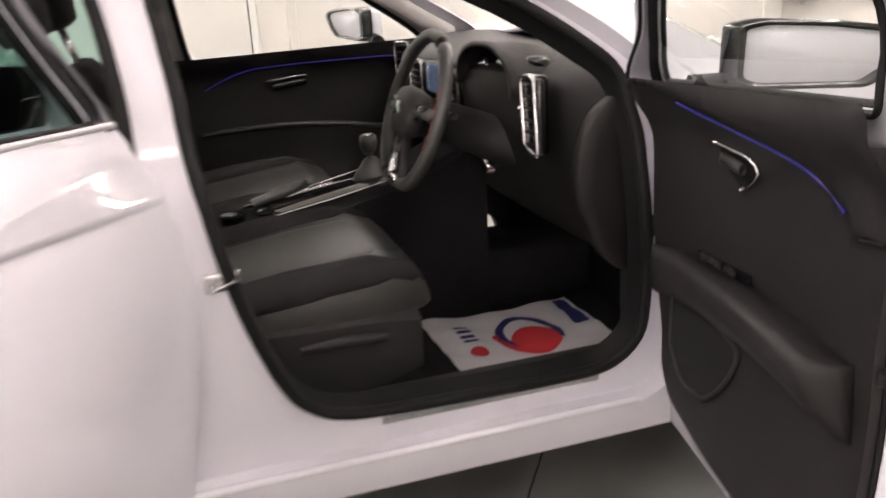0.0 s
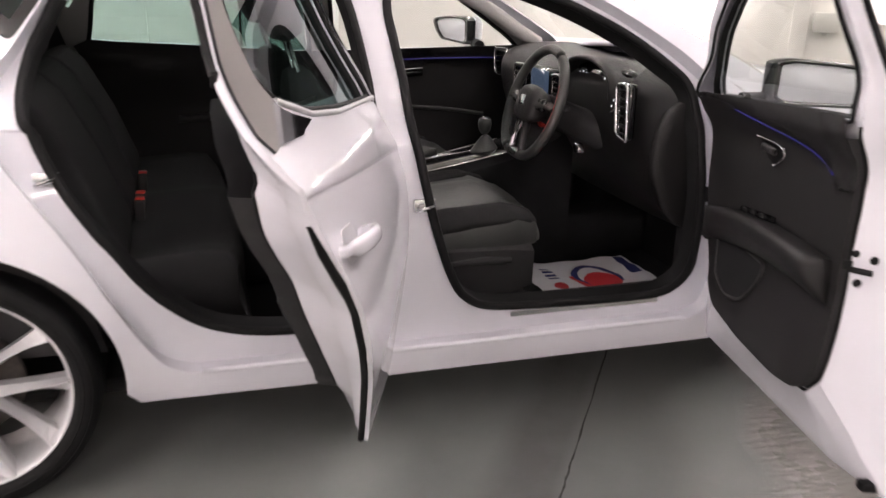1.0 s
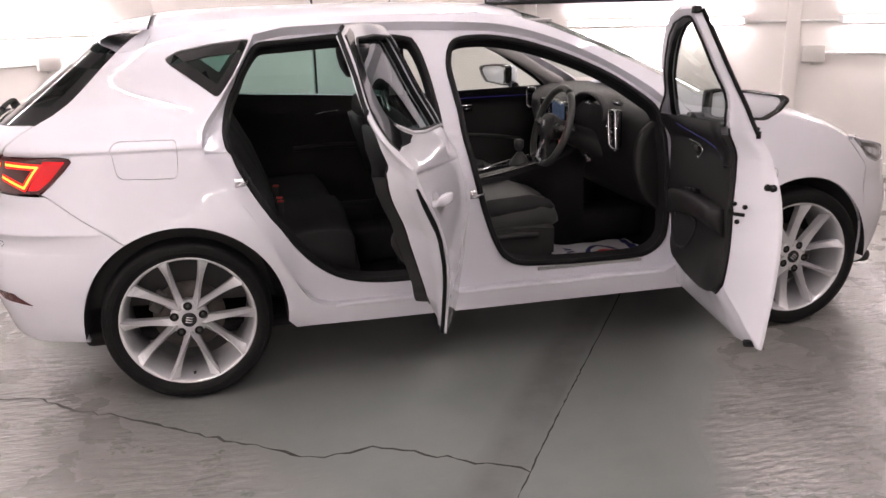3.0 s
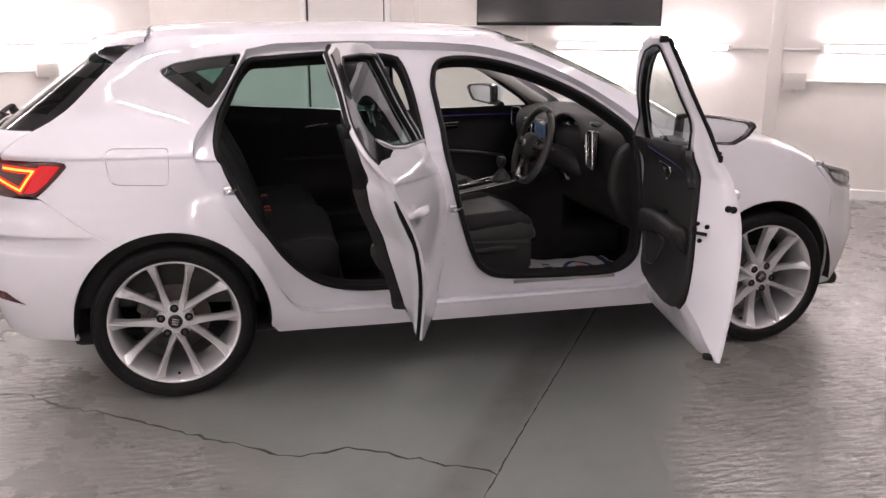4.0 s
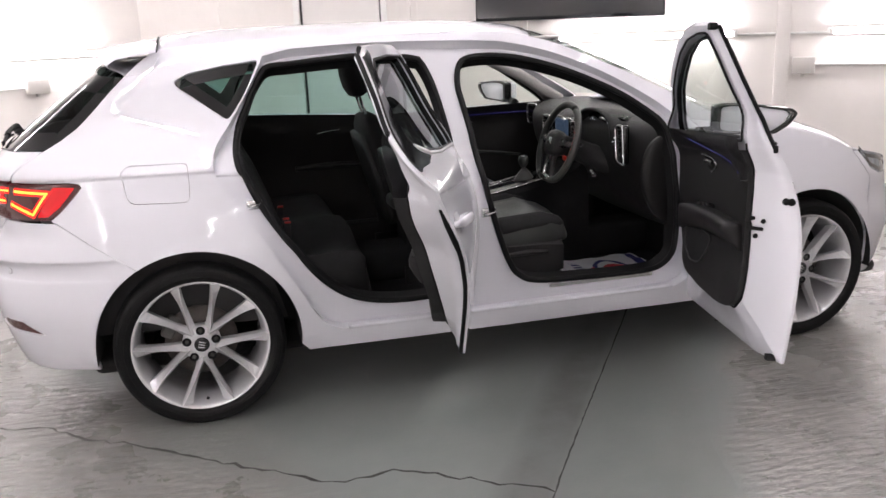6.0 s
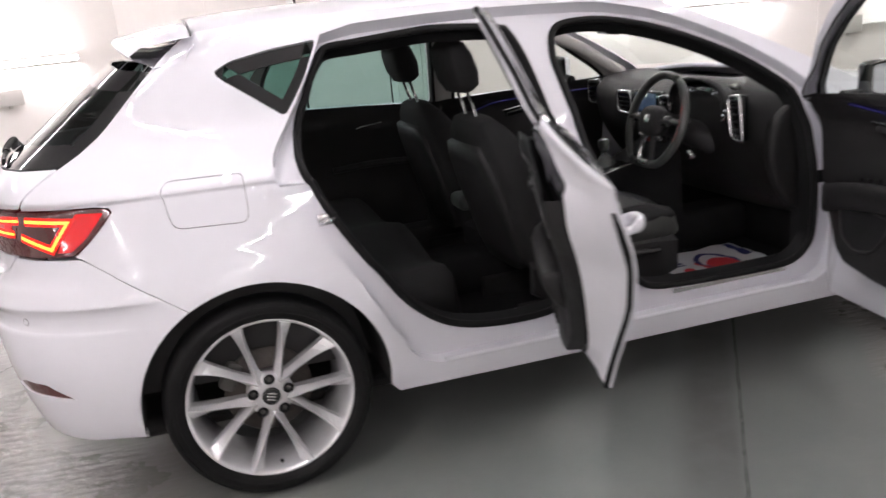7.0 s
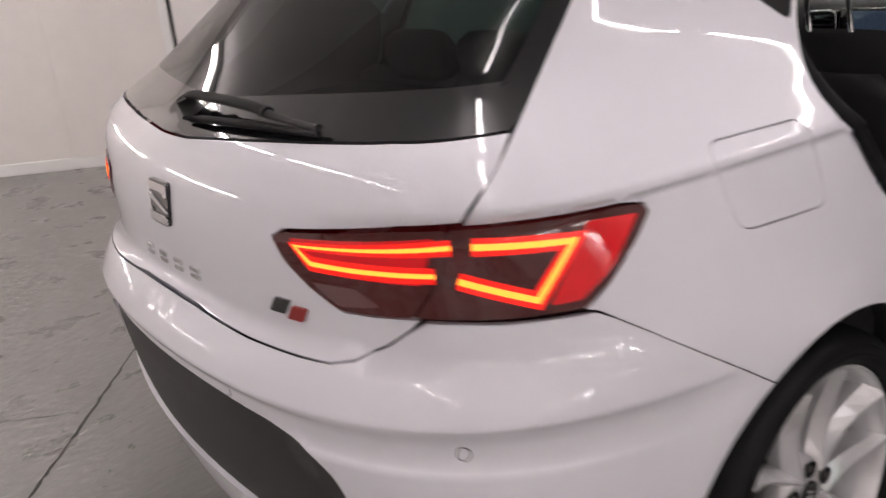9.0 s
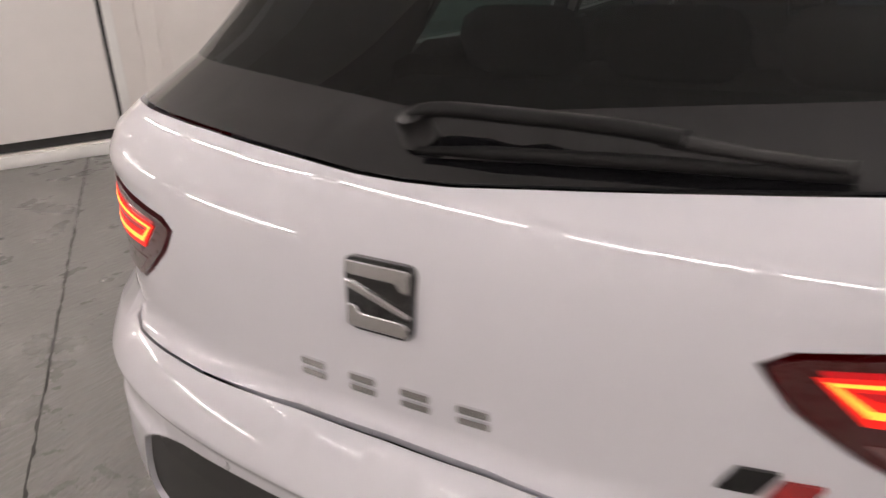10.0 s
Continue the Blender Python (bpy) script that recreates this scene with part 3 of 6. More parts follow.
junction_box(BACK_M, 6.445, 6.612, 0.928, 1.055)
junction_box(LEFT_M, 1.065, 1.27, 0.922, 1.055)

# Television on the back wall.
tv = empty("television")
wall_box("case", BACK_M, 3.72, 5.40, 0.05, 0.10, 1.435, 2.375, GLOSS_BLACK, tv, 0.008)
wall_box("screen", BACK_M, 3.735, 5.385, 0.1, 0.1025, 1.465, 2.36, SCREEN_OFF, tv)
wall_box("bracket", BACK_M, 4.35, 4.75, 0.0, 0.05, 1.75, 2.05, CAST, tv)
tagged(tv, "large black flat television mounted on the wall", "television")


# Ceiling lights.
def ceiling_light(x, y, rz, length=1.5):
    ob = empty("ceiling_light", x, y, CEIL, rz)
    part("batten", box_bm(-length / 2, length / 2, -0.04, 0.04, -0.06, 0.0, 0.006), WHITE_ENAMEL, ob)
    part("tube", tube([(-length / 2 + 0.03, 0, -0.09), (length / 2 - 0.03, 0, -0.09)], 0.016, 12), TUBE, ob, "lit white tube")
    for s in (-1, 1):
        part("holder", box_bm(s * (length / 2 - 0.02) - 0.012, s * (length / 2 - 0.02) + 0.012, -0.022, 0.022, -0.115, -0.06, 0.003), WHITE_ENAMEL, ob)
    return tagged(ob, "lit fluorescent tube batten under the ceiling", "tube light", "tube lights under the ceiling")


first_light = None
for s in (-2.85, 0.4, 3.05):
    for k in range(7):
        p = bay(s, -3.4 + 1.7 * k)
        if first_light is None:
            first_light = ceiling_light(p.x, p.y, 56.4)
        else:
            copy_thing(first_light, pose(p.x, p.y, CEIL, 0, 0, 56.4))

# Floor cracks and a saw-cut joint: thin dark grooves lying 1 mm proud of the paint.
CRACK = mat("dark_crack", (0.035, 0.033, 0.031), rough=0.95, vary=0.3, vary_scale=40)


def crack(points, width, wobble=0.012, seed=1, label="thin dark crack in the concrete floor"):
    rnd = random.Random(seed)
    pts = catmull(points, 0.035)
    left, right = [], []
    for i, p in enumerate(pts):
        a, b = np.array(pts[max(i - 1, 0)]), np.array(pts[min(i + 1, len(pts) - 1)])
        t = (b - a) / (np.linalg.norm(b - a) + 1e-9)
        n = np.array((-t[1], t[0]))
        c = np.array(p) + n * rnd.uniform(-wobble, wobble)
        w = width * rnd.uniform(0.35, 1.2) / 2
        left.append((*(c + n * w), 0.0012))
        right.append((*(c - n * w), 0.0012))
    k = len(left)
    return tagged(part("floor_crack", (left + right, [(i, k + i, k + i + 1, i + 1) for i in range(k - 1)]), CRACK, smooth=False), label, "crack", kind="structure")


crack([(-0.95, -0.52), (-0.77, -0.66), (-0.62, -0.69), (-0.48, -0.83), (-0.26, -0.97), (-0.06, -1.14), (0.14, -1.28), (0.38, -1.46), (0.59, -1.46), (0.79, -1.58), (1.06, -1.75)], 0.013, 0.014, 3)
crack([(-1.9, 1.6), (-1.17, 1.43), (-0.98, 1.33), (-0.78, 1.21)], 0.008, 0.008, 4)
crack([(0.4, -2.75), (1.10, -1.69), (1.43, -1.21), (1.82, -0.65), (3.9, 2.35)], 0.006, 0.002, 5, "straight saw-cut joint in the concrete floor")
crack([(-2.4, -1.05), (-1.18, 0.61), (-0.73, 1.21), (0.54, 2.95), (1.60, 4.40)], 0.012, 0.003, 6, "straight saw-cut joint in the concrete floor")


# ---- the car: shell ----
car = empty("car", 0.9, 0, 0)
tagged(car, "white five-door hatchback with two doors standing open", "car")
car.matrix_basis = Matrix()


def ux(x, z):
    """The u at which the right side reaches x at height z."""
    if REAR_C <= x <= FRONT_C:
        return x
    lo, hi = (MID, REAR_C) if x < REAR_C else (FRONT_C, 4.34)
    for _ in range(30):
        mid = (lo + hi) / 2
        if skin(mid, z)[0] < x:
            lo = mid
        else:
            hi = mid
    return (lo + hi) / 2


def arch(xc, r, a0, a1, n=24):
    """Points of a wheel arch, degrees from the front over the top."""
    out = []
    for i in range(n + 1):
        a = radians(a0 + (a1 - a0) * i / n)
        x, z = xc + r * math.cos(a), .318 + r * math.sin(a)
        out.append((ux(x, z), z))
    return out


def dense(pts, step=0.025):
    """Straight runs between points at even steps (open)."""
    out = []
    for a, b in zip(pts, pts[1:]):
        a, b = np.array(a, float), np.array(b, float)
        k = max(1, int(np.linalg.norm(b - a) / step))
        out += [tuple(a + (b - a) * j / k) for j in range(k)]
    return out + [tuple(pts[-1])]


RAIL = [(-.53, 1.392), (-.35, 1.402), (0, 1.41), (.35, 1.414), (.8, 1.418), (1.2, 1.412), (1.38, 1.400), (1.53, 1.366), (1.72, 1.286), (1.87, 1.216), (2.09, 1.104), (2.24, 1.02), (2.30, .975)]
SHUT_REAR = [(.326, 1.36), (.169, 1.223), (.060, 1.127), (-.019, 1.043), (-.009, .970), (.034, .909), (.134, .810), (.247, .695), (.345, .563), (.419, .423), (.474, .345), (.54, .315)]
SHUT_FRONT = [(1.99, .315), (2.055, .37), (2.07, .60), (2.064, .93), (2.045, 1.01), (1.99, 1.072), (1.92, 1.125), (1.80, 1.20), (1.66, 1.27), (1.51, 1.328), (1.36, 1.366), (1.24, 1.380), (1.0, 1.390), (.73, 1.392), (.45, 1.383)]
DOOR_HOLE = catmull(SHUT_REAR, .02)[:-1] + dense([SHUT_REAR[-1], SHUT_FRONT[0]])[:-1] + catmull(SHUT_FRONT, .02)
LIGHT_OUT = [(-.686, .824), (-.645, .858), (-.601, .905), (-.576, .939), (-.587, .952), (-.626, .958), (-.714, .959), (-.86, .961)]
SEAM = [arch(0, .376, 120.5, 120.5, 1)[0], (-.52, .742), (-.668, .820)]
HATCH_SIDE = [(-.812, 1.028), (-.796, 1.059), (-.758, 1.13), (-.697, 1.214), (-.61, 1.32), (-.53, 1.392)]
QUARTER_GLASS = rounded([(-.342, 1.281), (-.256, 1.309), (-.024, 1.331), (.290, 1.347), (.160, 1.223), (.042, 1.131), (-.124, 1.193), (-.295, 1.255)], .03)
FLAP = rounded([(-.444, 1.003), (-.141, 1.000), (-.123, .864), (-.390, .871)], .035)

a_seam = 120.5
side_outline = (SEAM[:-1] + [SEAM[-1]] + LIGHT_OUT + [HATCH_SIDE[0]] + catmull(HATCH_SIDE, .03)[1:-1] + catmull(RAIL, .03)[:-1]
                + dense([RAIL[-1], (2.245, .93), (2.24, .6), (2.235, .36), (2.25, .30), (2.25, .225), (.379, .238)])[:-1] + arch(0, .376, -12, a_seam)[1:-1])
side_outline = dense(side_outline + side_outline[:1], .03)[:-1]
panel("side_panel", side_outline, [DOOR_HOLE, QUARTER_GLASS, FLAP], PAINT, car, rim=.014, hole_rim=.02, spacing=.03)
panel("fuel_flap", inset(FLAP, .0022), [], PAINT, car, rim=.01, spacing=.03, depth=.0008)
panel("quarter_window", inset(QUARTER_GLASS, .004), [inset(QUARTER_GLASS, .045)], GLOSS_BLACK, car, depth=.003, rim=.006, spacing=.03)
quarter_pane = panel("quarter_pane", inset(QUARTER_GLASS, .0445), [], TEAL_GLASS, car, depth=.004, rim=0, spacing=.04)
quarter_pane.visible_shadow = False

# Left side: shut doors, windows and all in one skin.
LEFT_FRONT_WIN = rounded([(1.22, .965), (2.06, .975), (1.96, 1.06), (1.66, 1.24), (1.5, 1.30), (1.30, 1.345), (1.16, 1.35)], .03)
LEFT_REAR_WIN = rounded([(.16, 1.02), (1.10, .965), (1.04, 1.352), (.5, 1.35), (.34, 1.325), (.2, 1.19)], .03)
panel("left_side_panel", side_outline, [LEFT_FRONT_WIN, LEFT_REAR_WIN, QUARTER_GLASS], PAINT, car, rim=.014, hole_rim=.02, spacing=.05, side=-1)
for w in (LEFT_FRONT_WIN, LEFT_REAR_WIN, QUARTER_GLASS):
    pane = panel("window_pane", inset(w, .001), [], GLASS if w is LEFT_FRONT_WIN else TEAL_GLASS, car, depth=.01, rim=0, spacing=.08, side=-1)
    pane.visible_shadow = False

# Front wings, bumper, bonnet.
wing_outline = (catmull([(2.30, .975), (2.5, .967), (2.75, .935), (2.95, .885), (3.08, .83)], .03)[:-1] + dense([(3.08, .83), (3.22, .70), (ux(2.985, .45), .45)])[:-1]
                + arch(2.636, .372, 21, 192)[:-1] + dense([(ux(2.272, .24), .24), (2.25, .225), (2.25, .30), (2.235, .36), (2.24, .6), (2.245, .93), (2.30, .975)])[:-1])
nose_outline = dense([(3.225, .70), (3.09, .83), (3.3, .80), (3.6, .74), (4.0, .72), (4.34, .72), (4.34, .20), (3.6, .20), (ux(2.99, .24), .24)], .03)[:-1] + list(reversed(arch(2.636, .372, 21, -12)))[:]
for sd, nm in ((1, "front_wing"), (-1, "front_wing")):
    panel(nm, wing_outline, [], PAINT, car, rim=.012, spacing=.035, side=sd)
LAMP = rounded([(3.12, .835), (3.33, .80), (3.62, .745), (3.55, .69), (3.36, .70), (3.24, .735)], .02)
for sd in (1, -1):
    panel("front_bumper", nose_outline, [LAMP], PAINT, car, rim=.012, spacing=.05, side=sd)
    lamp = panel("headlight", inset(LAMP, .002), [], mat("headlight_lens", (0.35, 0.37, 0.40), rough=0.05, coat=1.0, vary=0.3, vary_scale=20), car, depth=.004, rim=.02, spacing=.03, side=sd)
    panel("lamp_surround", inset(LAMP, .012), [inset(LAMP, .028)], GLOSS_BLACK, lamp, depth=.002, rim=.004, spacing=.03, side=sd)

RAIL_X = []
for u, z in catmull(RAIL, .03):
    x, y, _ = skin(u, z)
    RAIL_X.append((x, -y, z))
rail_at_x = table([p[0] for p in RAIL_X], [p[2] for p in RAIL_X])
rail_w = table([p[0] for p in RAIL_X], [p[1] for p in RAIL_X])


def grid_part(name, fn, nu, nv, material, parent, label="", thick=0.0):
    verts = [fn(i / nu, j / nv) for i in range(nu + 1) for j in range(nv + 1)]
    faces = [(i * (nv + 1) + j, (i + 1) * (nv + 1) + j, (i + 1) * (nv + 1) + j + 1, i * (nv + 1) + j + 1) for i in range(nu) for j in range(nv)]
    ob = part(name, (verts, faces), material, parent, label)
    if thick:
        md = ob.modifiers.new("thickness", "SOLIDIFY")
        md.thickness, md.offset = thick, -1
    return ob


def roof_fn(a, b):
    x = -.055 + a * 1.50
    t = 2 * b - 1
    w, z = rail_w(x) - .001, rail_at_x(x)
    front = max(0, (x - 1.1) / .35)
    return (x + .10 * front * (1 - t * t), t * w, z + (.058 - .018 * front ** 2) * (1 - abs(t) ** 2.6))


roof = grid_part("roof", roof_fn, 40, 36, PAINT, car, thick=.02)


def screen_fn(a, b):
    x = 1.452 + a * (2.235 - 1.452)
    t = 2 * b - 1
    w, z = rail_w(x) - .012, rail_at_x(x) - .004
    return (x + (.10 + .16 * a) * (1 - t * t), t * w, z + (.040 - .03 * a) * (1 - t * t))


windscreen = grid_part("windscreen", screen_fn, 16, 20, GLASS, car)
windscreen.visible_shadow = False


bonnet_edge = table([2.306, 2.5, 2.75, 2.95, 3.08], [.974, .969, .937, .887, .832])


def bonnet_fn(a, b):
    t = 2 * b - 1
    u = 2.31 + a * (3.08 - 2.31)
    z = bonnet_edge(u)
    x, y, _ = skin(u, z)
    nose = .36 * (1 - t * t) * (.25 + .75 * a)
    return (x + nose, t * (-y), z + (.055 - .03 * a) * (1 - t ** 4) - .05 * a * (1 - t * t))


bonnet = grid_part("bonnet", bonnet_fn, 24, 24, PAINT, car, thick=.02)
part("cowl", box_bm(2.30, 2.56, -.70, .70, .93, .955, .01), BLACK_TRIM, car)

# Tail: bumper, tailgate, glass, lights.
bumper_half = (dense([(u - .0028, z - .0008) for u, z in SEAM])[:-1] + dense([(-.672, .817), (-.690, .817), (-.804, .816), (-.93, .819), (-.955, .806), (-.998, .779), (-1.052, .7565), (-1.096, .7495), (-1.159, .7485), (-1.3, .7495), (-1.5, .7565), (MID, .7575)]))
arch_tail = arch(0, .376, 190, a_seam)
bumper_outline = bumper_half + [(2 * MID - u, z) for u, z in reversed(bumper_half[:-1])]
left_low = [(2 * MID - u, z) for u, z in arch_tail[::-1]][1:]
bumper_outline = bumper_outline + left_low + dense([(2 * MID + .75, .25), (2 * MID + 1.0, .262), (2 * MID + 1.3, .275), (MID, .285), (-1.3, .275), (-1.0, .262), (-.75, .25)]) + arch_tail[:-1]
DIFFUSER = rounded(both([(-1.02, .425), (-1.036, .46), (-1.068, .52), (-1.10, .575), (-1.15, .607), (-1.25, .628), (-1.40, .636), (-1.5, .638)]) + [(2 * MID + 1.15, .398), (2 * MID + 1.4, .382), (-1.4, .382), (-1.15, .398)], .02)
REFLECTOR = rounded([(-1.02, .425), (-.93, .455), (-.82, .455), (-.732, .405), (-.83, .412), (-.94, .411)], .008)
REFLECTOR_L = [(2 * MID - u, z) for u, z in REFLECTOR]
bumper = panel("rear_bumper", bumper_outline, [DIFFUSER, REFLECTOR, REFLECTOR_L], PAINT, car, rim=.014, hole_rim=.012, spacing=.035, rows=(.598, .604, .610, .616, .650, .664, .673, .678, .684, .690))
panel("diffuser", inset(DIFFUSER, .001), [], mat("dark_grey_bumper_plastic", (0.024, 0.023, 0.023), rough=0.6, bump=0.3, bump_scale=500, vary=0.15), bumper, depth=.01, rim=.01, spacing=.05, label="dark grey textured plastic insert")
# The unlit reflectors glow faintly: their lens red carries a little emission.
for rf in (REFLECTOR, REFLECTOR_L):
    panel("reflector", inset(rf, .001), [], DARK_RED, bumper, depth=.004, rim=.006, spacing=.02, label="red reflector strip")


def ring_on_skin(u, z, r, n=20):
    return [(u + r * math.cos(2 * math.pi * i / n), z + r * math.sin(2 * math.pi * i / n)) for i in range(n)]


for u, z in ((-1.365, .648), (-.875, .64), (2 * MID + 1.365, .648), (2 * MID + .875, .64)):
    sensor = panel("parking_sensor", ring_on_skin(u, z, .0115), [], RUBBER, bumper, depth=-.0006, rim=.002, spacing=.02)
    panel("sensor_face", ring_on_skin(u, z, .0098), [], PAINT, sensor, depth=-.0012, rim=.002, spacing=.02)

GLASS_EDGE = [(-.803, 1.066), (-.982, 1.067), (-1.266, 1.056), (-1.467, 1.047), (-1.577, 1.041), (MID, 1.040)]
hatch_half = dense([(-.864, .967), (-.8145, 1.028), (-.799, 1.060)])[:-1] + dense([(u, z - .004) for u, z in GLASS_EDGE])
hatch_low = dense([(MID, .7605), (-1.5, .7595), (-1.3, .7525), (-1.159, .7515), (-1.096, .7525), (-1.052, .7595), (-1.000, .782), (-.9575, .8085), (-.940, .823), (-1.076, .823), (-1.135, .852), (-1.193, .890), (-1.222, .927), (-1.192, .941), (-.962, .963), (-.864, .967)])
hatch_outline = hatch_half[:-1] + [(2 * MID - u, z) for u, z in reversed(hatch_half)] + [(2 * MID - u, z) for u, z in reversed(hatch_low[1:-1])] + hatch_low[:-1]
tailgate = panel("tailgate", hatch_outline, [], PAINT, car, rim=.014, spacing=.035)
glass_half = [(-.61, 1.30)] + [(-.690, 1.214), (-.752, 1.13), (-.79, 1.078)] + GLASS_EDGE
glass_outline = dense(glass_half)[:-1] + [(2 * MID - u, z) for u, z in reversed(dense(glass_half))] + dense([(2 * MID + .61, 1.30), (2 * MID + .9, 1.325), (MID, 1.335), (-.9, 1.325), (-.61, 1.30)])[1:-1]
rear_glass_in = inset(glass_outline, .055)
panel("rear_window_surround", glass_outline, [rear_glass_in], GLOSS_BLACK, tailgate, depth=.001, rim=.008, hole_rim=0, spacing=.04)
rear_window = panel("rear_window", rear_glass_in, [], DARK_GLASS, tailgate, depth=.001, rim=0, spacing=.05)
rear_window.visible_shadow = False


def spoiler_fn(a, b):
    """A wing profile swept across: a goes round the profile."""
    t = 2 * b - 1
    y = .556 * t
    edge = abs(t) ** 4
    top = rail_at_x(-.06) + .054 * (1 - abs(t) ** 2.6)
    prof = [(-.045, top - .002), (-.12, top - .010), (-.20, top - .022), (-.275 + .05 * edge, top - .034 - .004 * edge), (-.290 + .06 * edge, top - .043), (-.285 + .06 * edge, top - .054), (-.24 + .05 * edge, top - .070), (-.17, top - .085), (-.08, top - .075), (-.045, top - .03)]
    k = a * (len(prof) - 1)
    i = min(int(k), len(prof) - 2)
    f = k - i
    x = prof[i][0] * (1 - f) + prof[i + 1][0] * f
    z = prof[i][1] * (1 - f) + prof[i + 1][1] * f
    return (x, y, z)


spoiler = grid_part("spoiler", spoiler_fn, 27, 30, PAINT, tailgate)
part("roof_gap", tube([(-.048, .57 * (i / 10 - 1), rail_at_x(-.06) + .054 * (1 - abs(i / 10 - 1) ** 2.6) + .001) for i in range(21)], .003, 6), RUBBER, tailgate)

LIGHT_INNER = rounded([(-.887, .957), (-.962, .956), (-1.189, .936), (-1.216, .926), (-1.187, .892), (-1.130, .855), (-1.076, .829), (-.949, .829), (-.899, .89)], .010, .012)
LIGHT_OUTER = rounded([(-.884, .957), (-.714, .955), (-.626, .954), (-.592, .950), (-.580, .938), (-.605, .905), (-.649, .858), (-.690, .828), (-.804, .826), (-.945, .829), (-.896, .89)], .010, .012)


def band(pts, width):
    """A ribbon outline of that width along points."""
    pts = [np.array(p, float) for p in pts]
    left, right = [], []
    for i, p in enumerate(pts):
        d0 = pts[i] - pts[i - 1] if i > 0 else pts[1] - pts[0]
        d1 = pts[i + 1] - pts[i] if i < len(pts) - 1 else d0
        d0, d1 = d0 / np.linalg.norm(d0), d1 / np.linalg.norm(d1)
        n0, n1 = np.array((-d0[1], d0[0])), np.array((-d1[1], d1[0]))
        n = (n0 + n1) / 2
        n = n / max(n.dot(n), .25)
        left.append(tuple(p + n * width / 2))
        right.append(tuple(p - n * width / 2))
    out = left + right[::-1]
    return dense(out + out[:1], .015)[:-1]


def mirror_u(pts):
    return [(2 * MID - u, z) for u, z in pts]


def tail_light(flip):
    f = mirror_u if flip else (lambda p: p)
    ob = panel("tail_light", f(LIGHT_OUTER), [], DARK_RED, car, depth=-.004, rim=.03, spacing=.02, label="lit red tail light")
    inner = panel("inner_section", f(LIGHT_INNER), [], DARK_RED, ob, depth=-.004, rim=.03, spacing=.02)
    # Brighter red fields.
    panel("red_field", f(rounded([(-.60, .940), (-.682, .944), (-.742, .838), (-.695, .840), (-.65, .874), (-.615, .918)], .006, .012)), [], RED_LENS, ob, depth=-.0052, rim=.001, spacing=.02)
    panel("red_field", f(rounded([(-.722, .912), (-.85, .920), (-.866, .895), (-.80, .872), (-.765, .860)], .006, .012)), [], DARK_RED, ob, depth=-.0050, rim=.001, spacing=.02)
    panel("red_field", f(rounded([(-.905, .945), (-1.17, .930), (-1.12, .886), (-.93, .878)], .006, .012)), [], RED_LENS, ob, depth=-.0050, rim=.001, spacing=.02)
    panel("reversing_lamp", f(rounded([(-1.128, .868), (-1.04, .867), (-1.0, .842), (-1.075, .836)], .006, .012)), [], CLEAR_LENS, ob, depth=-.0052, rim=.001, spacing=.02, label="smoked clear reversing lamp")
    for pts, w in (([(-.852, .930), (-.705, .922), (-.760, .848), (-.874, .884)], .0090), ([(-.882, .931), (-1.158, .920), (-1.125, .897), (-.908, .892)], .0068)):
        # The red glow round the bar is drawn as a wider emitting band.
        panel("bar_glow", f(band(pts, w + .016)), [], LAMP_GLOW, ob, depth=-.0060, rim=.001, spacing=.02)
        panel("light_bar", f(band(pts, w)), [], LAMP_BAR, ob, depth=-.0066, rim=.002, spacing=.02, label="glowing orange-red bar")
    return ob


tail_light(False)
tail_light(True)

# Emblem, badge bars, wiper.
EN = skin_normal(MID, .915)
ER = Vector((0, -1, 0))
EU = EN.cross(ER).normalized()
EC = on_skin(MID, .924, -.001)
EMBLEM_M = Matrix(((ER.x, EU.x, EN.x, EC.x), (ER.y, EU.y, EN.y, EC.y), (ER.z, EU.z, EN.z, EC.z), (0, 0, 0, 1)))


def plate(name, pts, z0, z1, material, parent, r=.004, label=""):
    """A flat raised plate on the tailgate, with a chamfered edge."""
    ring = rounded(pts, r, .01)
    small = inset(ring, .0012)
    n = len(ring)
    v = [(a, b, z0) for a, b in ring] + [(a, b, z1 - .001) for a, b in ring] + [(a, b, z1) for a, b in small]
    f = [(i, (i + 1) % n, n + (i + 1) % n, n + i) for i in range(n)] + [(n + i, n + (i + 1) % n, 2 * n + (i + 1) % n, 2 * n + i) for i in range(n)] + [tuple(range(2 * n, 3 * n))]
    bm = bmesh.new()
    vs = [bm.verts.new(EMBLEM_M @ Vector(p)) for p in v]
    for q in f:
        bm.faces.new([vs[i] for i in q])
    bmesh.ops.recalc_face_normals(bm, faces=bm.faces[:])
    return part(name, bm, material, parent, label, smooth=False)


K = .86
emblem = plate("emblem", [(-.055 * K, .046 * K), (.055 * K, .046 * K), (.050 * K, -.050 * K), (-.050 * K, -.050 * K)], -.012, .0045, GLOSS_BLACK, tailgate, .014, "square chrome emblem with slanting dark slots")
for pts in ([(-.050, .041), (.050, .041), (.050, .012), (.036, .012), (.030, .022), (-.042, .022), (-.050, .026)],
            [(-.048, -.045), (.046, -.045), (.048, -.030), (.040, -.026), (-.028, -.026), (-.034, -.016), (-.048, -.016)],
            [(-.050, .016), (-.036, .013), (.050, -.014), (.050, -.021), (.034, -.018), (-.050, .006)]):
    plate("emblem_plate", [(a * K, b * K) for a, b in pts], .003, .0080, CHROME, emblem, .004)
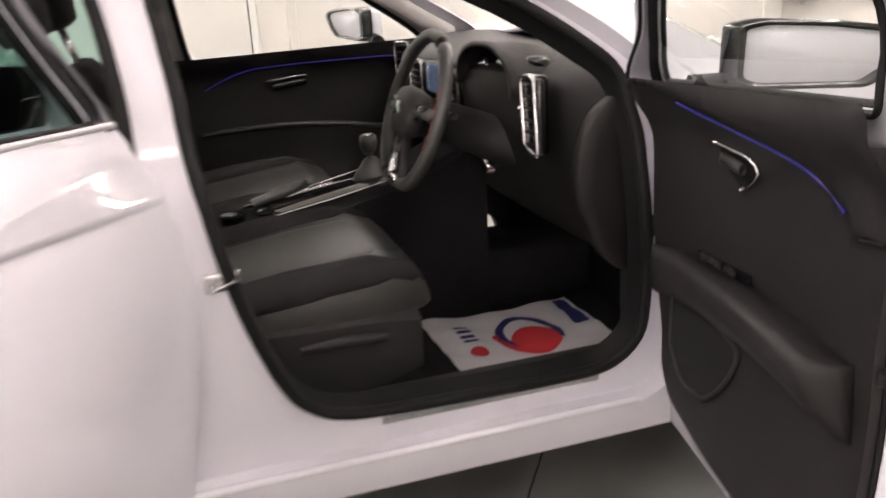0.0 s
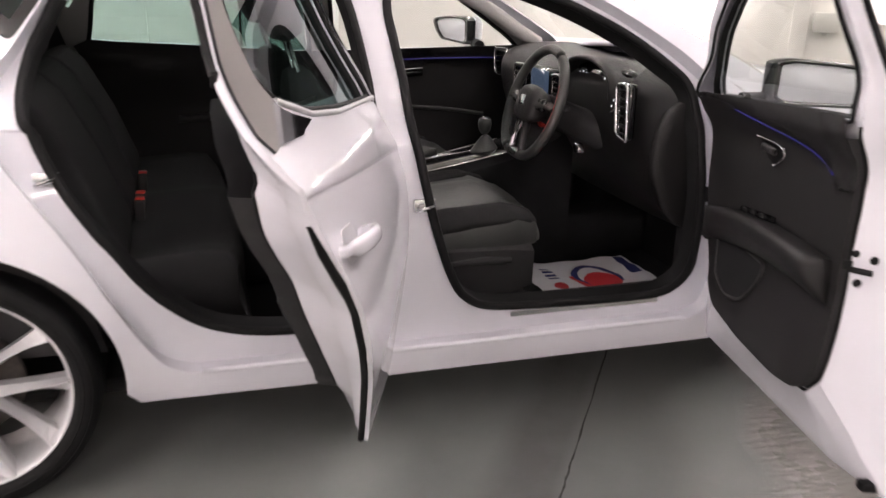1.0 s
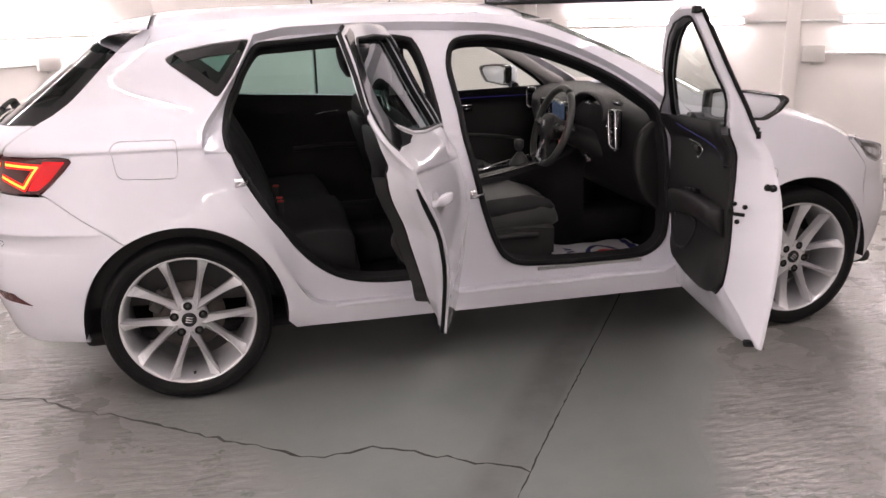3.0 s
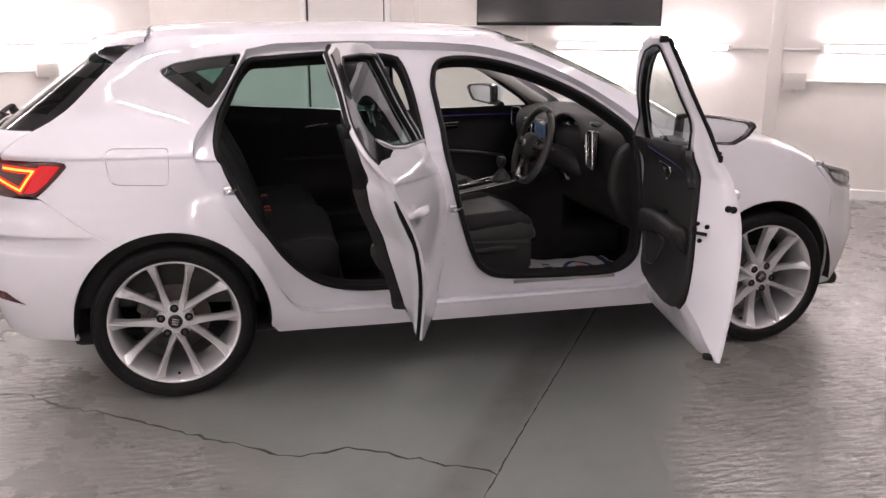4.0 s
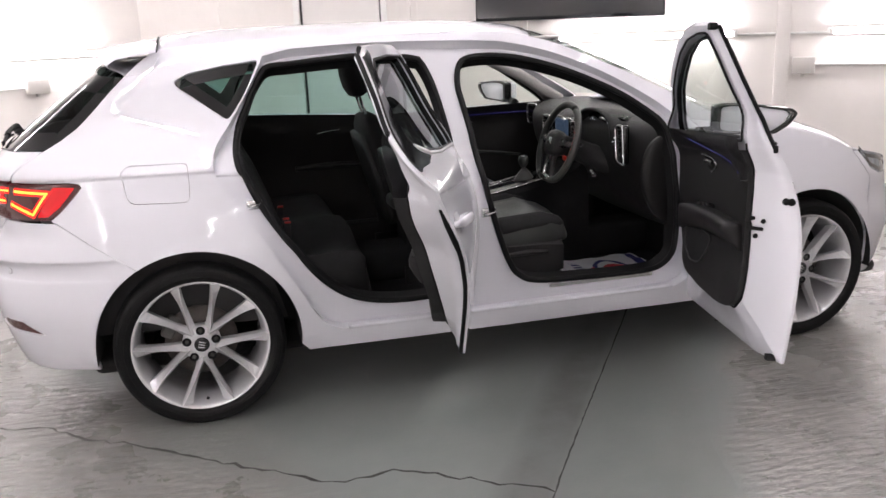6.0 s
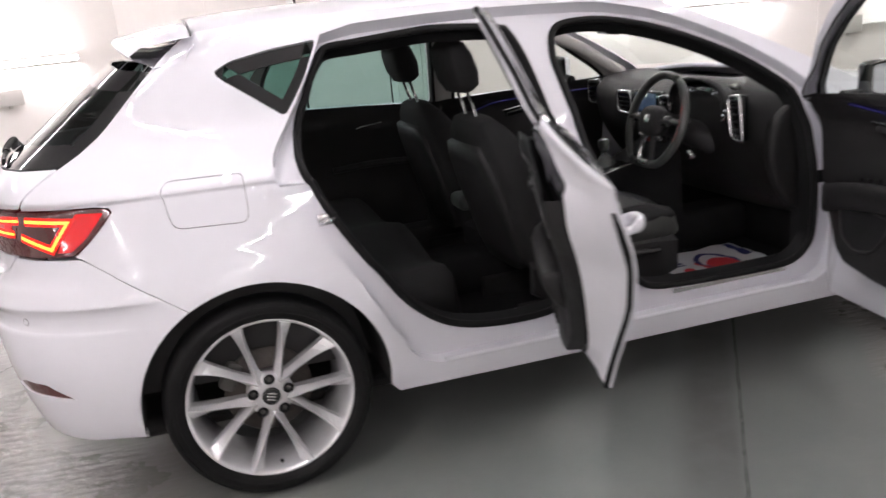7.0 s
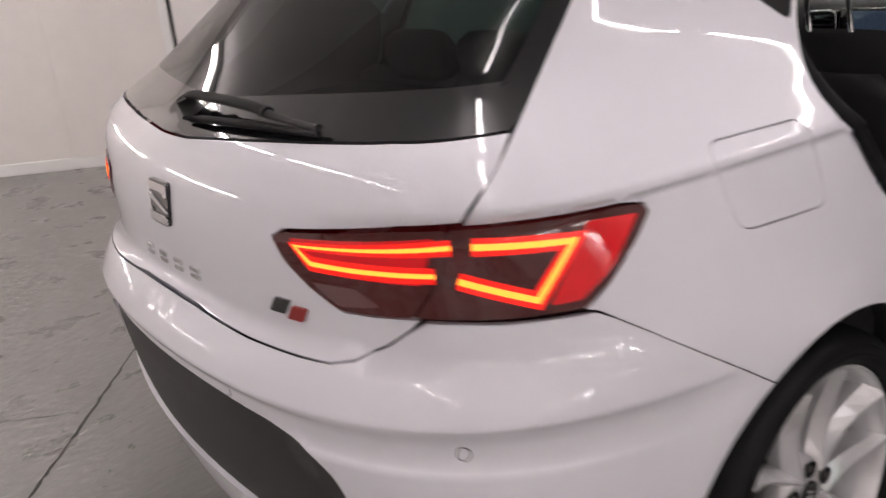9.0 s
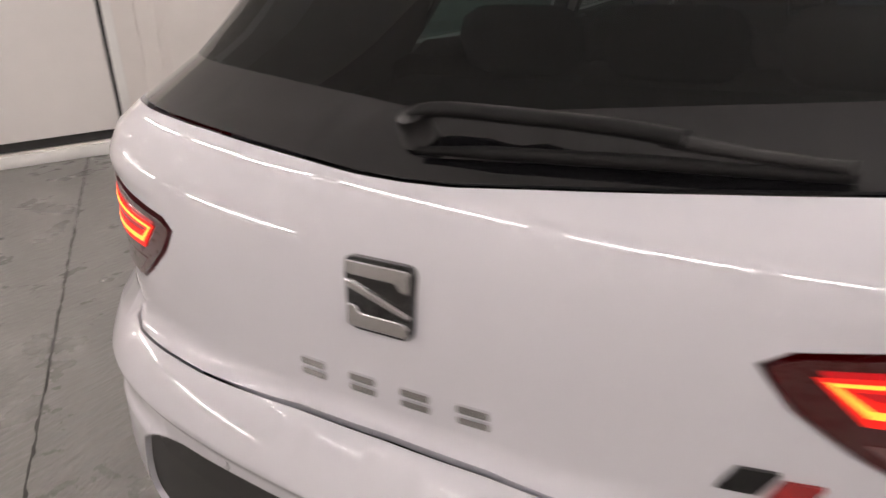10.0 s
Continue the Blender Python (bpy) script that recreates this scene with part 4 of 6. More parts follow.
for u in (-.127, -.040, .043, .126):
    v = MID + u
    panel("badge_bar", rounded([(v - .021, .8205), (v + .021, .8205), (v + .021, .8115), (v - .021, .8115)], .002, .01), [], CHROME, tailgate, depth=-.004, rim=.004, spacing=.02, label="small chrome badge bar")
    panel("badge_bar", rounded([(v - .021, .8065), (v + .021, .8065), (v + .021, .7985), (v - .021, .7985)], .002, .01), [], CHROME, tailgate, depth=-.004, rim=.004, spacing=.02, label="small chrome badge bar")
panel("badge_block", rounded([(-1.232, .826), (-1.192, .826), (-1.212, .800), (-1.252, .800)], .003, .01), [], GLOSS_BLACK, tailgate, depth=-.004, rim=.004, spacing=.02, label="black slanted badge block")
panel("badge_block", rounded([(-1.190, .818), (-1.152, .818), (-1.168, .794), (-1.206, .794)], .003, .01), [], mat("red_badge", (0.30, 0.02, 0.02), rough=0.2, coat=0.6, vary=0.0), tailgate, depth=-.004, rim=.004, spacing=.02, label="red slanted badge block")

def on_glass(y, z, lift):
    return on_skin(MID + y, z, -lift)


wiper = part("rear_wiper", tube(catmull([tuple(on_glass(*q)) for q in ((-.014, 1.072, .006), (-.008, 1.077, .024), (.03, 1.080, .030), (.12, 1.080, .030), (.27, 1.078, .027), (.355, 1.075, .022))], .012), .0115, 12, flat=.75), RUBBER, tailgate, "black plastic wiper arm")
part("wiper_pivot", tube([on_glass(-.004, 1.072, .0), on_glass(-.004, 1.074, .032)], [.021, .016], 16), BLACK_TRIM, wiper)
part("wiper_blade", tube([on_glass(*q) for q in ((.012, 1.059, .008), (.12, 1.061, .011), (.32, 1.064, .011), (.43, 1.064, .009), (.512, 1.064, .008))], [.004, .0075, .0075, .006, .005], 8), RUBBER, wiper)
part("wiper_tip", tube([on_glass(*q) for q in ((.33, 1.075, .021), (.42, 1.071, .016), (.495, 1.068, .013), (.512, 1.067, .013))], [.0085, .006, .006, .008], 8), BLACK_TRIM, wiper)

# Underbody, wheel housings.
part("underbody", box_bm(-.42, 3.25, -.66, .66, .17, .24, .03), UNDERBODY, car)
for x in (0.0, 2.636):
    for sd in (-1, 1):
        arc = [radians(-5 + 190 * k / 40) for k in range(41)]
        prof = ((.372, -.872), (.374, -.60), (.10, -.58))
        verts = [(x + r * math.cos(a), y if sd < 0 else -y, .318 + r * math.sin(a)) for a in arc for r, y in prof]
        faces = [(3 * k + j, 3 * k + j + 1, 3 * k + j + 4, 3 * k + j + 3) for k in range(40) for j in range(2)]
        part("wheel_housing", (verts, faces), UNDERBODY, car)


# ---- wheels ----
def wheel(x, y, side, turn=0.0):
    """A wheel with its outer lip at y; side -1 is the car's right."""
    ob = part("wheel", lathe([(.253, .006), (.254, 0), (.251, -.002), (.246, .001), (.241, .012), (.236, .03), (.226, .09), (.216, .19), (.246, .215), (.25, .222)], 72), ALLOY, car, "silver alloy wheel with a black low-profile tyre")
    part("tyre", lathe([(.249, .006), (.257, -.006), (.268, -.012), (.287, -.015), (.303, -.010), (.3125, .004), (.3165, .022), (.318, .05), (.318, .085), (.3145, .087), (.3145, .094), (.318, .096), (.318, .13), (.3145, .132), (.3145, .139), (.318, .141), (.318, .175), (.3165, .2), (.305, .224), (.27, .226), (.248, .212)], 96), TYRE, ob)
    for r, yy in ((.276, -.0145), (.297, -.0135)):
        part("sidewall_rib", lathe([(r - .0015, yy + .001), (r, yy - .0014), (r + .0015, yy + .001)], 72), TYRE, ob)
    part("hub", lathe([(.0, .020), (.030, .020), (.040, .019), (.066, .026), (.072, .045), (.070, .08), (0, .08)], 40), ALLOY_DARK, ob)
    part("hub_cap", lathe([(0, .0145), (.024, .0145), (.028, .016), (.029, .022)], 32), GLOSS_BLACK, ob)
    for k in (-1, 0, 1):
        part("cap_rib", box_bm(-.013, .013, .0118, .0145, k * .010 - .0028, k * .010 + .0028, .001, 1, pose(0, 0, 0, 0, 14, 0)), CHROME, ob)
    for k in range(5):
        centre = 90 + 72 * k
        a = radians(centre)
        bx, bz = .056 * math.cos(a), .056 * math.sin(a)
        # A black disc gives the dark of the shaded hole round each bolt.
        bolt = part("bolt_hole_shade", lathe([(.0172, .0165), (.0160, .0150), (.0148, .0188), (0, .0192)], 20), RUBBER, ob)
        bolt.matrix_basis = pose(bx, 0, bz)
        part("bolt", lathe([(0, .0165), (.0070, .0165), (.0085, .018), (.0085, .05)], 6), CAST, ob).matrix_basis = pose(bx, 0, bz)
        for s in (-1, 1):
            # One arm of a V: a narrow root, a ridge that crosses the face as the arm widens, and a broad facet at the rim.
            a0, a1 = radians(centre + s * 31.5), radians(centre + s * 17.4)
            p0, p1 = Vector((.050 * math.cos(a0), 0, .050 * math.sin(a0))), Vector((.246 * math.cos(a1), 0, .246 * math.sin(a1)))
            d = (p1 - p0).normalized()
            n = Vector((-d.z, 0, d.x)) * s
            rings = []
            for f, w, r in ((0, .0175, .35), (.12, .0150, .3), (.3, .0118, .15), (.5, .0112, -.05), (.68, .0128, -.3), (.82, .0158, -.5), (.92, .0190, -.65), (1.0, .0215, -.75)):
                face = .018 - .018 * f + .012 * math.sin(math.pi * f)
                c = p0 * (1 - f) + p1 * f
                rings.append([c + n * w + Vector((0, face + .028 - .010 * f, 0)), c + n * (w * (r + .09)) + Vector((0, face - .007, 0)), c + n * (w * (r - .09)) + Vector((0, face - .007, 0)), c - n * w + Vector((0, face + .022 - .008 * f, 0)),
                              c - n * (w * .85) + Vector((0, face + .055, 0)), c + n * (w * .85) + Vector((0, face + .055, 0))])
            spoke = part("spoke", loft(rings), ALLOY, ob, smooth=False)
    part("brake_disc", lathe([(.07, .082), (.135, .082), (.136, .086), (.136, .094), (.07, .094)], 56), STEEL, ob)
    part("disc_bell", lathe([(0, .06), (.066, .06), (.070, .066), (.070, .095)], 40), CAST, ob)
    part("brake_caliper", box_bm(-.045, .045, .07, .12, .10, .150, .012, 2, pose(0, 0, 0, 0, -60, 0)), CAST, ob)
    part("valve", tube([(0, .012, -.216), (0, .002, -.212)], .006, 8), RUBBER, ob)
    ob.matrix_basis = pose(x, y, .318, 0, turn, 0) if side < 0 else pose(x, -y, .318, 0, turn, 180)
    return ob


first_wheel = wheel(0, -.872, -1)
for x, y, side, turn in ((2.636, -.888, -1, 26), (0, -.872, 1, 10), (2.636, -.888, 1, 40)):
    copy_thing(first_wheel, pose(x, y, .318, 0, turn, 0) if side < 0 else pose(x, -y, .318, 0, turn, 180)).parent = car

# ---- door openings ----
AP_F = [(1.14, 1.325), (1.104, 1.24), (1.111, 1.15), (1.121, 1.06), (1.130, .935), (1.16, .745), (1.198, .598), (1.24, .49), (1.28, .437), (1.357, .403), (1.57, .39), (1.83, .386), (1.93, .40), (1.985, .455), (1.995, .54), (1.993, .66), (1.988, .83), (1.994, .955), (1.985, 1.02), (1.93, 1.08), (1.824, 1.155), (1.678, 1.228), (1.53, 1.287), (1.38, 1.328), (1.25, 1.343)]
AP_R = [(.340, 1.335), (.238, 1.270), (.169, 1.195), (.108, 1.13), (.092, 1.058), (.112, 1.0), (.161, .930), (.213, .855), (.286, .765), (.366, .668), (.428, .571), (.495, .494), (.573, .436), (.667, .404), (.79, .390), (.93, .393), (.995, .425), (1.028, .55), (1.04, .8), (1.035, 1.0), (1.012, 1.19), (.975, 1.318), (.93, 1.35), (.733, 1.368), (.637, 1.365), (.45, 1.348)]
AP_F, AP_R = catmull(AP_F, .02, True), catmull(AP_R, .02, True)
JAMB = inset(DOOR_HOLE, -.010)
panel("door_jamb", JAMB, [AP_F, AP_R], PAINT, car, depth=.048, rim=0, hole_rim=0, spacing=.05)


def ribbon(name, outline, d0, d1, material, parent, side=1, grow=0.0, label="", closed=True):
    """A band along an outline from depth d0 to depth d1."""
    a = [on_skin(u, z, d0) for u, z in outline]
    b = [on_skin(u, z, d1) for u, z in (inset(outline, grow) if grow else outline)]
    v = a + b
    if side < 0:
        v = [Vector((p.x, -p.y, p.z)) for p in v]
    n = len(a)
    return part(name, (v, [(i, (i + 1) % n, n + (i + 1) % n, n + i) for i in range(n if closed else n - 1)]), material, parent, label)


ribbon("jamb_return", DOOR_HOLE, .012, .050, PAINT, car)
for ap in (AP_F, AP_R):
    ribbon("aperture_trim", ap, .046, .098, RUBBER, car, grow=.012)
    part("door_seal", tube([on_skin(u, z, .038) for u, z in inset(ap, .002)], .0125, 8, True), RUBBER, car, "black rubber door seal")
panel("inner_side_trim", inset(DOOR_HOLE, -.03), [inset(AP_F, .010), inset(AP_R, .010)], RUBBER, car, depth=.096, rim=0, spacing=.06)
part("sill_bead", tube([on_skin(.56 + .0473 * k, .316, .006) for k in range(31)], .009, 8), PAINT, car)
# Sill plate, strikers.
panel("sill_plate", rounded([(1.42, .376), (1.90, .374), (1.90, .358), (1.42, .360)], .005), [], CHROME, car, depth=.044, rim=.004, spacing=.03, label="brushed metal sill plate")


def striker(u, z):
    base = on_skin(u, z, .044)
    ob = part("door_striker", box_bm(-.03, .03, -.004, .004, -.018, .018, .003, 2, Matrix.Translation(base)), CHROME, car)
    part("striker_loop", tube([base + Vector(p) for p in ((.018, 0, .008), (.018, -.035, .006), (-.012, -.038, .0), (-.018, -.035, -.004), (-.018, 0, -.008))], .0045, 8), CHROME, ob)


striker(1.152, .724)
striker(.195, .843)
part("door_check_strap", box_bm(-.03, .03, -.03, .02, -.022, .022, .006, 2, Matrix.Translation((2.02, -.84, .70))), RUBBER, car)


# ---- doors ----
def bell(v, c, w):
    return math.exp(-((v - c) / w) ** 2)


def step(v, a, b):
    t = min(1, max(0, (v - a) / (b - a)))
    return t * t * (3 - 2 * t)


rear_depth = table([.25, .40, .48, .58, .68, .78, .82, .87, .92, .97, 1.02, 1.07, 1.12, 1.45], [.066, .072, .084, .105, .123, .131, .132, .127, .115, .102, .070, .042, .030, .028])


def rear_shell(u, z):
    return rear_depth(z)


def front_shell(u, z):
    return .122 - .040 * step(z, .72, .97) - .048 * step(z, .95, 1.10) - .020 * step(z, .75, .42)


def nearest(p, line):
    """The point of a closed line that lies closest to p."""
    best, where = 1e9, p
    for i in range(len(line)):
        a, b = np.array(line[i - 1]), np.array(line[i])
        d = b - a
        t = min(1, max(0, float((np.array(p) - a) @ d / (d @ d + 1e-12))))
        q = a + t * d
        r = float(((q - np.array(p)) ** 2).sum())
        if r < best:
            best, where = r, tuple(q)
    return where


def car_door(name, outline, inner, window, shell_depth, hinge, tilt, angle, glazing, swing, label):
    M = Matrix.Translation(swing) @ Matrix.Translation(hinge) @ Matrix.Rotation(radians(angle), 4, Vector((0, tilt, 1)).normalized()) @ Matrix.Translation(-Vector(hinge))
    ob = panel(name, outline, [window], PAINT, car, rim=.010, hole_rim=.010, spacing=.026, rows=[(lambda u, d=d: shoulder(u) + d) for d in (-.05, -.034, -.022, -.013, -.006, 0, .006, .012)] if name == "rear_door" else (.95, .972, .985), m=M, label=label)
    a = [on_skin(u, z, .009) for u, z in outline]
    low = [nearest(p, inner) for p in outline]
    b = [on_flat(u, z, shell_depth(u, z)) for u, z in low]
    n = len(a)
    rings = [a]
    for f, bulge in ((.10, .004), (.40, .010), (.50, -.004), (.92, .001), (1.0, 0)):
        ring = []
        for p, q, o, l in zip(a, b, outline, low):
            out2 = Vector((o[0] - l[0], 0, o[1] - l[1]))
            if out2.length > 1e-6:
                out2.normalize()
            ring.append(p * (1 - f) + q * f + out2 * bulge)
        rings.append(ring)
    part("shut_face", ([v for r in rings for v in r], [(k * n + i, k * n + (i + 1) % n, (k + 1) * n + (i + 1) % n, (k + 1) * n + i) for k in range(len(rings) - 1) for i in range(n)]), PAINT, ob)
    panel("inner_panel", inner, [window], PAINT, ob, depth=shell_depth, rim=0, hole_rim=0, spacing=.03)
    ribbon("window_channel", window, .012, .032, RUBBER, ob)
    part("window_seal", tube([on_skin(u, z, .001) for u, z in window], .006, 6, True), RUBBER, ob)
    part("inner_window_seal", tube([on_flat(u, z, shell_depth(u, z) + .006) for u, z in inset(window, -.003)], .004, 6, True), RUBBER, ob)
    low = [q for q in inset(inner, .005) if q[1] < .99]
    k = max(range(len(low)), key=lambda i: abs(low[i][0] - low[i - 1][0]) + abs(low[i][1] - low[i - 1][1]))
    part("edge_seal", tube([on_flat(u, z, shell_depth(u, z) + .003) for u, z in low[k:] + low[:k]], .0035, 6), RUBBER, ob)
    pane = panel("window_pane", inset(window, -.003), [], glazing, ob, depth=.022, rim=0, spacing=.06)
    pane.visible_shadow = False
    return ob


FD = rounded([(.992, .288), (1.20, .268), (1.99, .272), (2.045, .34), (2.062, .60), (2.056, .93), (2.037, 1.005), (1.985, 1.060), (1.915, 1.112), (1.797, 1.185), (1.657, 1.252), (1.508, 1.308), (1.36, 1.342), (1.24, 1.352), (1.082, 1.343), (1.080, 1.2), (1.085, .97), (1.075, .88), (1.055, .80), (1.035, .70), (1.015, .57), (1.0, .45)], .010, .02)
FI = rounded([(1.172, .452), (1.216, .410), (1.33, .406), (1.52, .416), (1.70, .438), (1.808, .492), (1.873, .574), (1.903, .68), (1.920, .80), (1.926, .90), (1.945, .955), (2.000, .972), (2.015, 1.0), (1.970, 1.052), (1.905, 1.100), (1.79, 1.172), (1.65, 1.240), (1.503, 1.296), (1.357, 1.330), (1.24, 1.341), (1.094, 1.333), (1.092, 1.2), (1.098, 1.02), (1.106, .965), (1.125, .87), (1.138, .70), (1.152, .56)], .010, .02)
FW = rounded([(1.126, .985), (1.990, .985), (1.955, 1.034), (1.870, 1.087), (1.760, 1.149), (1.620, 1.213), (1.480, 1.266), (1.335, 1.302), (1.2, 1.313), (1.124, 1.309), (1.119, 1.2)], .014, .02)
RD = rounded([(.556, .325), (.75, .292), (.985, .278), (1.038, .55), (1.066, .80), (1.072, .97), (1.062, 1.2), (1.068, 1.372), (1.0, 1.380), (.73, 1.382), (.45, 1.374), (.338, 1.350), (.182, 1.223), (.075, 1.127), (.0, 1.050), (.015, .985), (.048, .936), (.102, .868), (.173, .80), (.248, .728), (.332, .635), (.425, .53), (.495, .430), (.535, .365)], .010, .02)
RI = rounded([(.610, .412), (.78, .366), (.935, .352), (1.008, .405), (1.028, .50), (1.032, .75), (1.035, .95), (1.035, 1.0), (1.046, 1.2), (1.052, 1.360), (1.0, 1.367), (.73, 1.369), (.453, 1.361), (.346, 1.339), (.205, 1.205), (.125, 1.115), (.130, 1.07), (.140, 1.02), (.157, .968), (.172, .918), (.203, .867), (.257, .815), (.308, .770), (.369, .672), (.441, .575), (.525, .472)], .010, .02)
RW = rounded([(1.020, 1.012), (.62, 1.034), (.45, 1.050), (.325, 1.084), (.288, 1.122), (.325, 1.20), (.40, 1.300), (.47, 1.333), (.73, 1.342), (1.0, 1.338), (1.018, 1.330), (1.012, 1.2)], .014, .02)
front_door = car_door("front_door", FD, FI, FW, front_shell, (2.044, -.828, .7), .085, 75.0, GLASS, (.006, 0, 0), "white front car door standing wide open with black inner trim")
rear_door = car_door("rear_door", RD, RI, RW, rear_shell, (1.049, -.836, .7), .034, 70.0, TEAL_GLASS, (-.012, -.030, 0), "white rear car door standing wide open with black inner trim")

part("lower_edge_seal", tube([on_skin(u, z, .016) for u, z in ((.070, .918), (.104, .870), (.173, .803), (.21, .768), (.250, .730), (.332, .638), (.38, .585), (.425, .533), (.495, .433), (.535, .368), (.555, .330))], [.005, .009, .010] + [.008] * 8, 6), RUBBER, rear_door, "black rubber edge strip")

# Black covers and rubber strips on the window frames.
panel("pillar_cover", rounded([(1.088, .985), (1.122, .985), (1.116, 1.2), (1.118, 1.31), (1.092, 1.335), (1.084, 1.2)], .004), [], GLOSS_BLACK, front_door, depth=-.006, rim=.009, spacing=.015)
panel("pillar_cover", rounded([(1.031, .996), (1.066, .994), (1.056, 1.2), (1.060, 1.345), (1.030, 1.340), (1.024, 1.2)], .004), [], GLOSS_BLACK, rear_door, depth=-.005, rim=.009, spacing=.015)
panel("pillar_cover", rounded([(.018, 1.045), (.105, 1.145), (.20, 1.228), (.345, 1.342), (.45, 1.363), (.455, 1.350), (.388, 1.312), (.313, 1.21), (.278, 1.105), (.303, 1.064), (.42, 1.034), (.3, 1.022), (.10, 1.025), (.04, 1.02)], .006), [], GLOSS_BLACK, rear_door, depth=-.006, rim=.009, spacing=.015)
part("frame_strip", tube([on_skin(u, z, .004) for u, z in ((1.086, .955), (1.083, 1.05), (1.080, 1.2), (1.082, 1.335))], .0075, 6), RUBBER, front_door, "black rubber frame strip")
part("strip_end", box_bm(-.006, .007, -.008, .007, -.012, .012, .003, 2, Matrix.Translation(on_skin(1.084, .962, .004))), RUBBER, front_door)
part("frame_cap", box_bm(-.010, .020, -.010, .016, -.010, .012, .005, 2, Matrix.Translation(on_skin(1.084, 1.338, .016))), RUBBER, front_door, "black rubber cap")
part("corner_plug", box_bm(-.012, .014, -.020, .014, -.010, .010, .004, 2, Matrix.Translation(on_skin(1.035, .292, .03))), RUBBER, front_door)
part("frame_strip", tube([on_skin(u, z, .010) for u, z in ((.078, 1.130), (.110, 1.160), (.182, 1.225), (.338, 1.352), (.45, 1.376))], .008, 6), RUBBER, rear_door, "black rubber frame strip")
part("strip_end", box_bm(-.006, .006, -.006, .006, -.014, .012, .003, 2, Matrix.Translation(on_skin(.080, 1.128, .010))), RUBBER, rear_door)
part("belt_moulding", tube([on_skin(u, z, -.004) for u, z in ((1.060, 1.002), (.62, 1.024), (.45, 1.040), (.31, 1.076))], .006, 8), ALLOY_DARK, rear_door, "grey lower window moulding")
part("belt_moulding", tube([on_skin(u, z, -.004) for u, z in ((1.09, .976), (1.5, .976), (1.97, .974))], .006, 8), RUBBER, front_door)


def outer_handle(door_ob, u, z):
    pts = [on_skin(u + du, z + dz, d) for du, dz, d in ((-.105, .004, .004), (-.10, .004, -.022), (-.06, .003, -.038), (0, 0, -.042), (.06, -.004, -.038), (.095, -.007, -.024), (.103, -.008, .004))]
    h = part("outer_handle", tube(catmull([tuple(p) for p in pts], .01), .017, 12, flat=.62), PAINT, door_ob, "white pull handle")
    bowl = rounded([(u - .07, z + .03), (u + .07, z + .024), (u + .075, z - .03), (u - .07, z - .028)], .026, .012)
    panel("handle_bowl", bowl, [], ALLOY_DARK, h, depth=-.0015, rim=.002, spacing=.02)


outer_handle(rear_door, .275, .850)
outer_handle(front_door, 1.255, .822)


# Latches and holes on the shut faces, laid on the face that runs from the skin's edge to the inner panel's.
def shut_frame(edge0, in0, edge1, in1, deep, f, g, lift):
    """A frame on the shut face: f across it (0 at the skin), g up from the lower pair of points to the upper."""
    lo, hi = on_skin(*edge0, .009) * (1 - f) + on_flat(*in0, deep) * f, on_skin(*edge1, .009) * (1 - f) + on_flat(*in1, deep) * f
    p = lo * (1 - g) + hi * g
    across = ((on_flat(*in0, deep) - on_skin(*edge0, .009)) * (1 - g) + (on_flat(*in1, deep) - on_skin(*edge1, .009)) * g).normalized()
    up = (hi - lo).normalized()
    nrm = across.cross(up).normalized()
    if nrm.x > 0:
        nrm = -nrm
    up = nrm.cross(across).normalized()
    if up.z < 0:
        up = -up
    p = p + nrm * lift
    return Matrix(((across.x, nrm.x, up.x, p.x), (across.y, nrm.y, up.y, p.y), (across.z, nrm.z, up.z, p.z), (0, 0, 0, 1)))


def latch(door_ob, corners, g0, g_step, plugs, lift=0.0):
    for f, g, r in ((.66, 1.5, .0075), (.88, 1.9, .0065), (.82, -1.5, .0075)):
        part("shut_hole", lathe([(0, .0026), (r, .0026), (r * 1.05, .001), (r * 1.05, -.004)], 14), RUBBER, door_ob).matrix_basis = shut_frame(*corners, f, g0 + g * g_step, lift)
    slot = part("latch_slot", box_bm(-.022, .020, -.004, .0034, -.006, .005, .001, 1, shut_frame(*corners, .80, g0, lift)), RUBBER, door_ob)
    part("latch_mouth", box_bm(.006, .022, -.004, .0030, -.002, .016, .001, 1, shut_frame(*corners, .86, g0, lift)), RUBBER, slot)
    for f, g in plugs:
        part("shut_plug", lathe([(0, .0075), (.009, .0065), (.0125, .001), (.0125, -.004)], 14), RUBBER, door_ob).matrix_basis = shut_frame(*corners, f, g, 0)


latch(front_door, ((1.022, .62), (1.156, .62), (1.058, .82), (1.128, .82), .126), .42, .085, ((.06, .90), (.18, .90)), .003)
latch(rear_door, ((.241, .735), (.345, .740), (.050, .934), (.165, .936), .120), .60, .085, ())


# ---- door trims ----
def arm_line(u):
    return .713 - .22 * (u - 1.45) ** 2


light_line = table([1.0, 1.19, 1.225, 1.31, 1.45, 1.63, 1.78, 2.1], [.845, .850, .886, .917, .940, .966, .980, .985])


def front_relief(u, z):
    """The driver's door trim: a proud upper band over the light strip, a ledge for the arm that ends squarely, a hollow door foot."""
    band = .012 * step(z, light_line(u) - .004, light_line(u) + .006) * step(u, 1.15, 1.19)
    foot = .022 * bell(z, .45, .085) * step(u, 1.15, 1.30) * step(u, 1.9, 1.75)
    return front_shell(u, z) + .018 + band + foot + .010 * bell(z, .965, .035)


def rear_relief(u, z):
    return rear_shell(u, z) + .044 + .020 * bell(z, .50, .09) * step(u, .99, .88) * step(u, .50, .62) + .010 * bell(z, .97, .05)


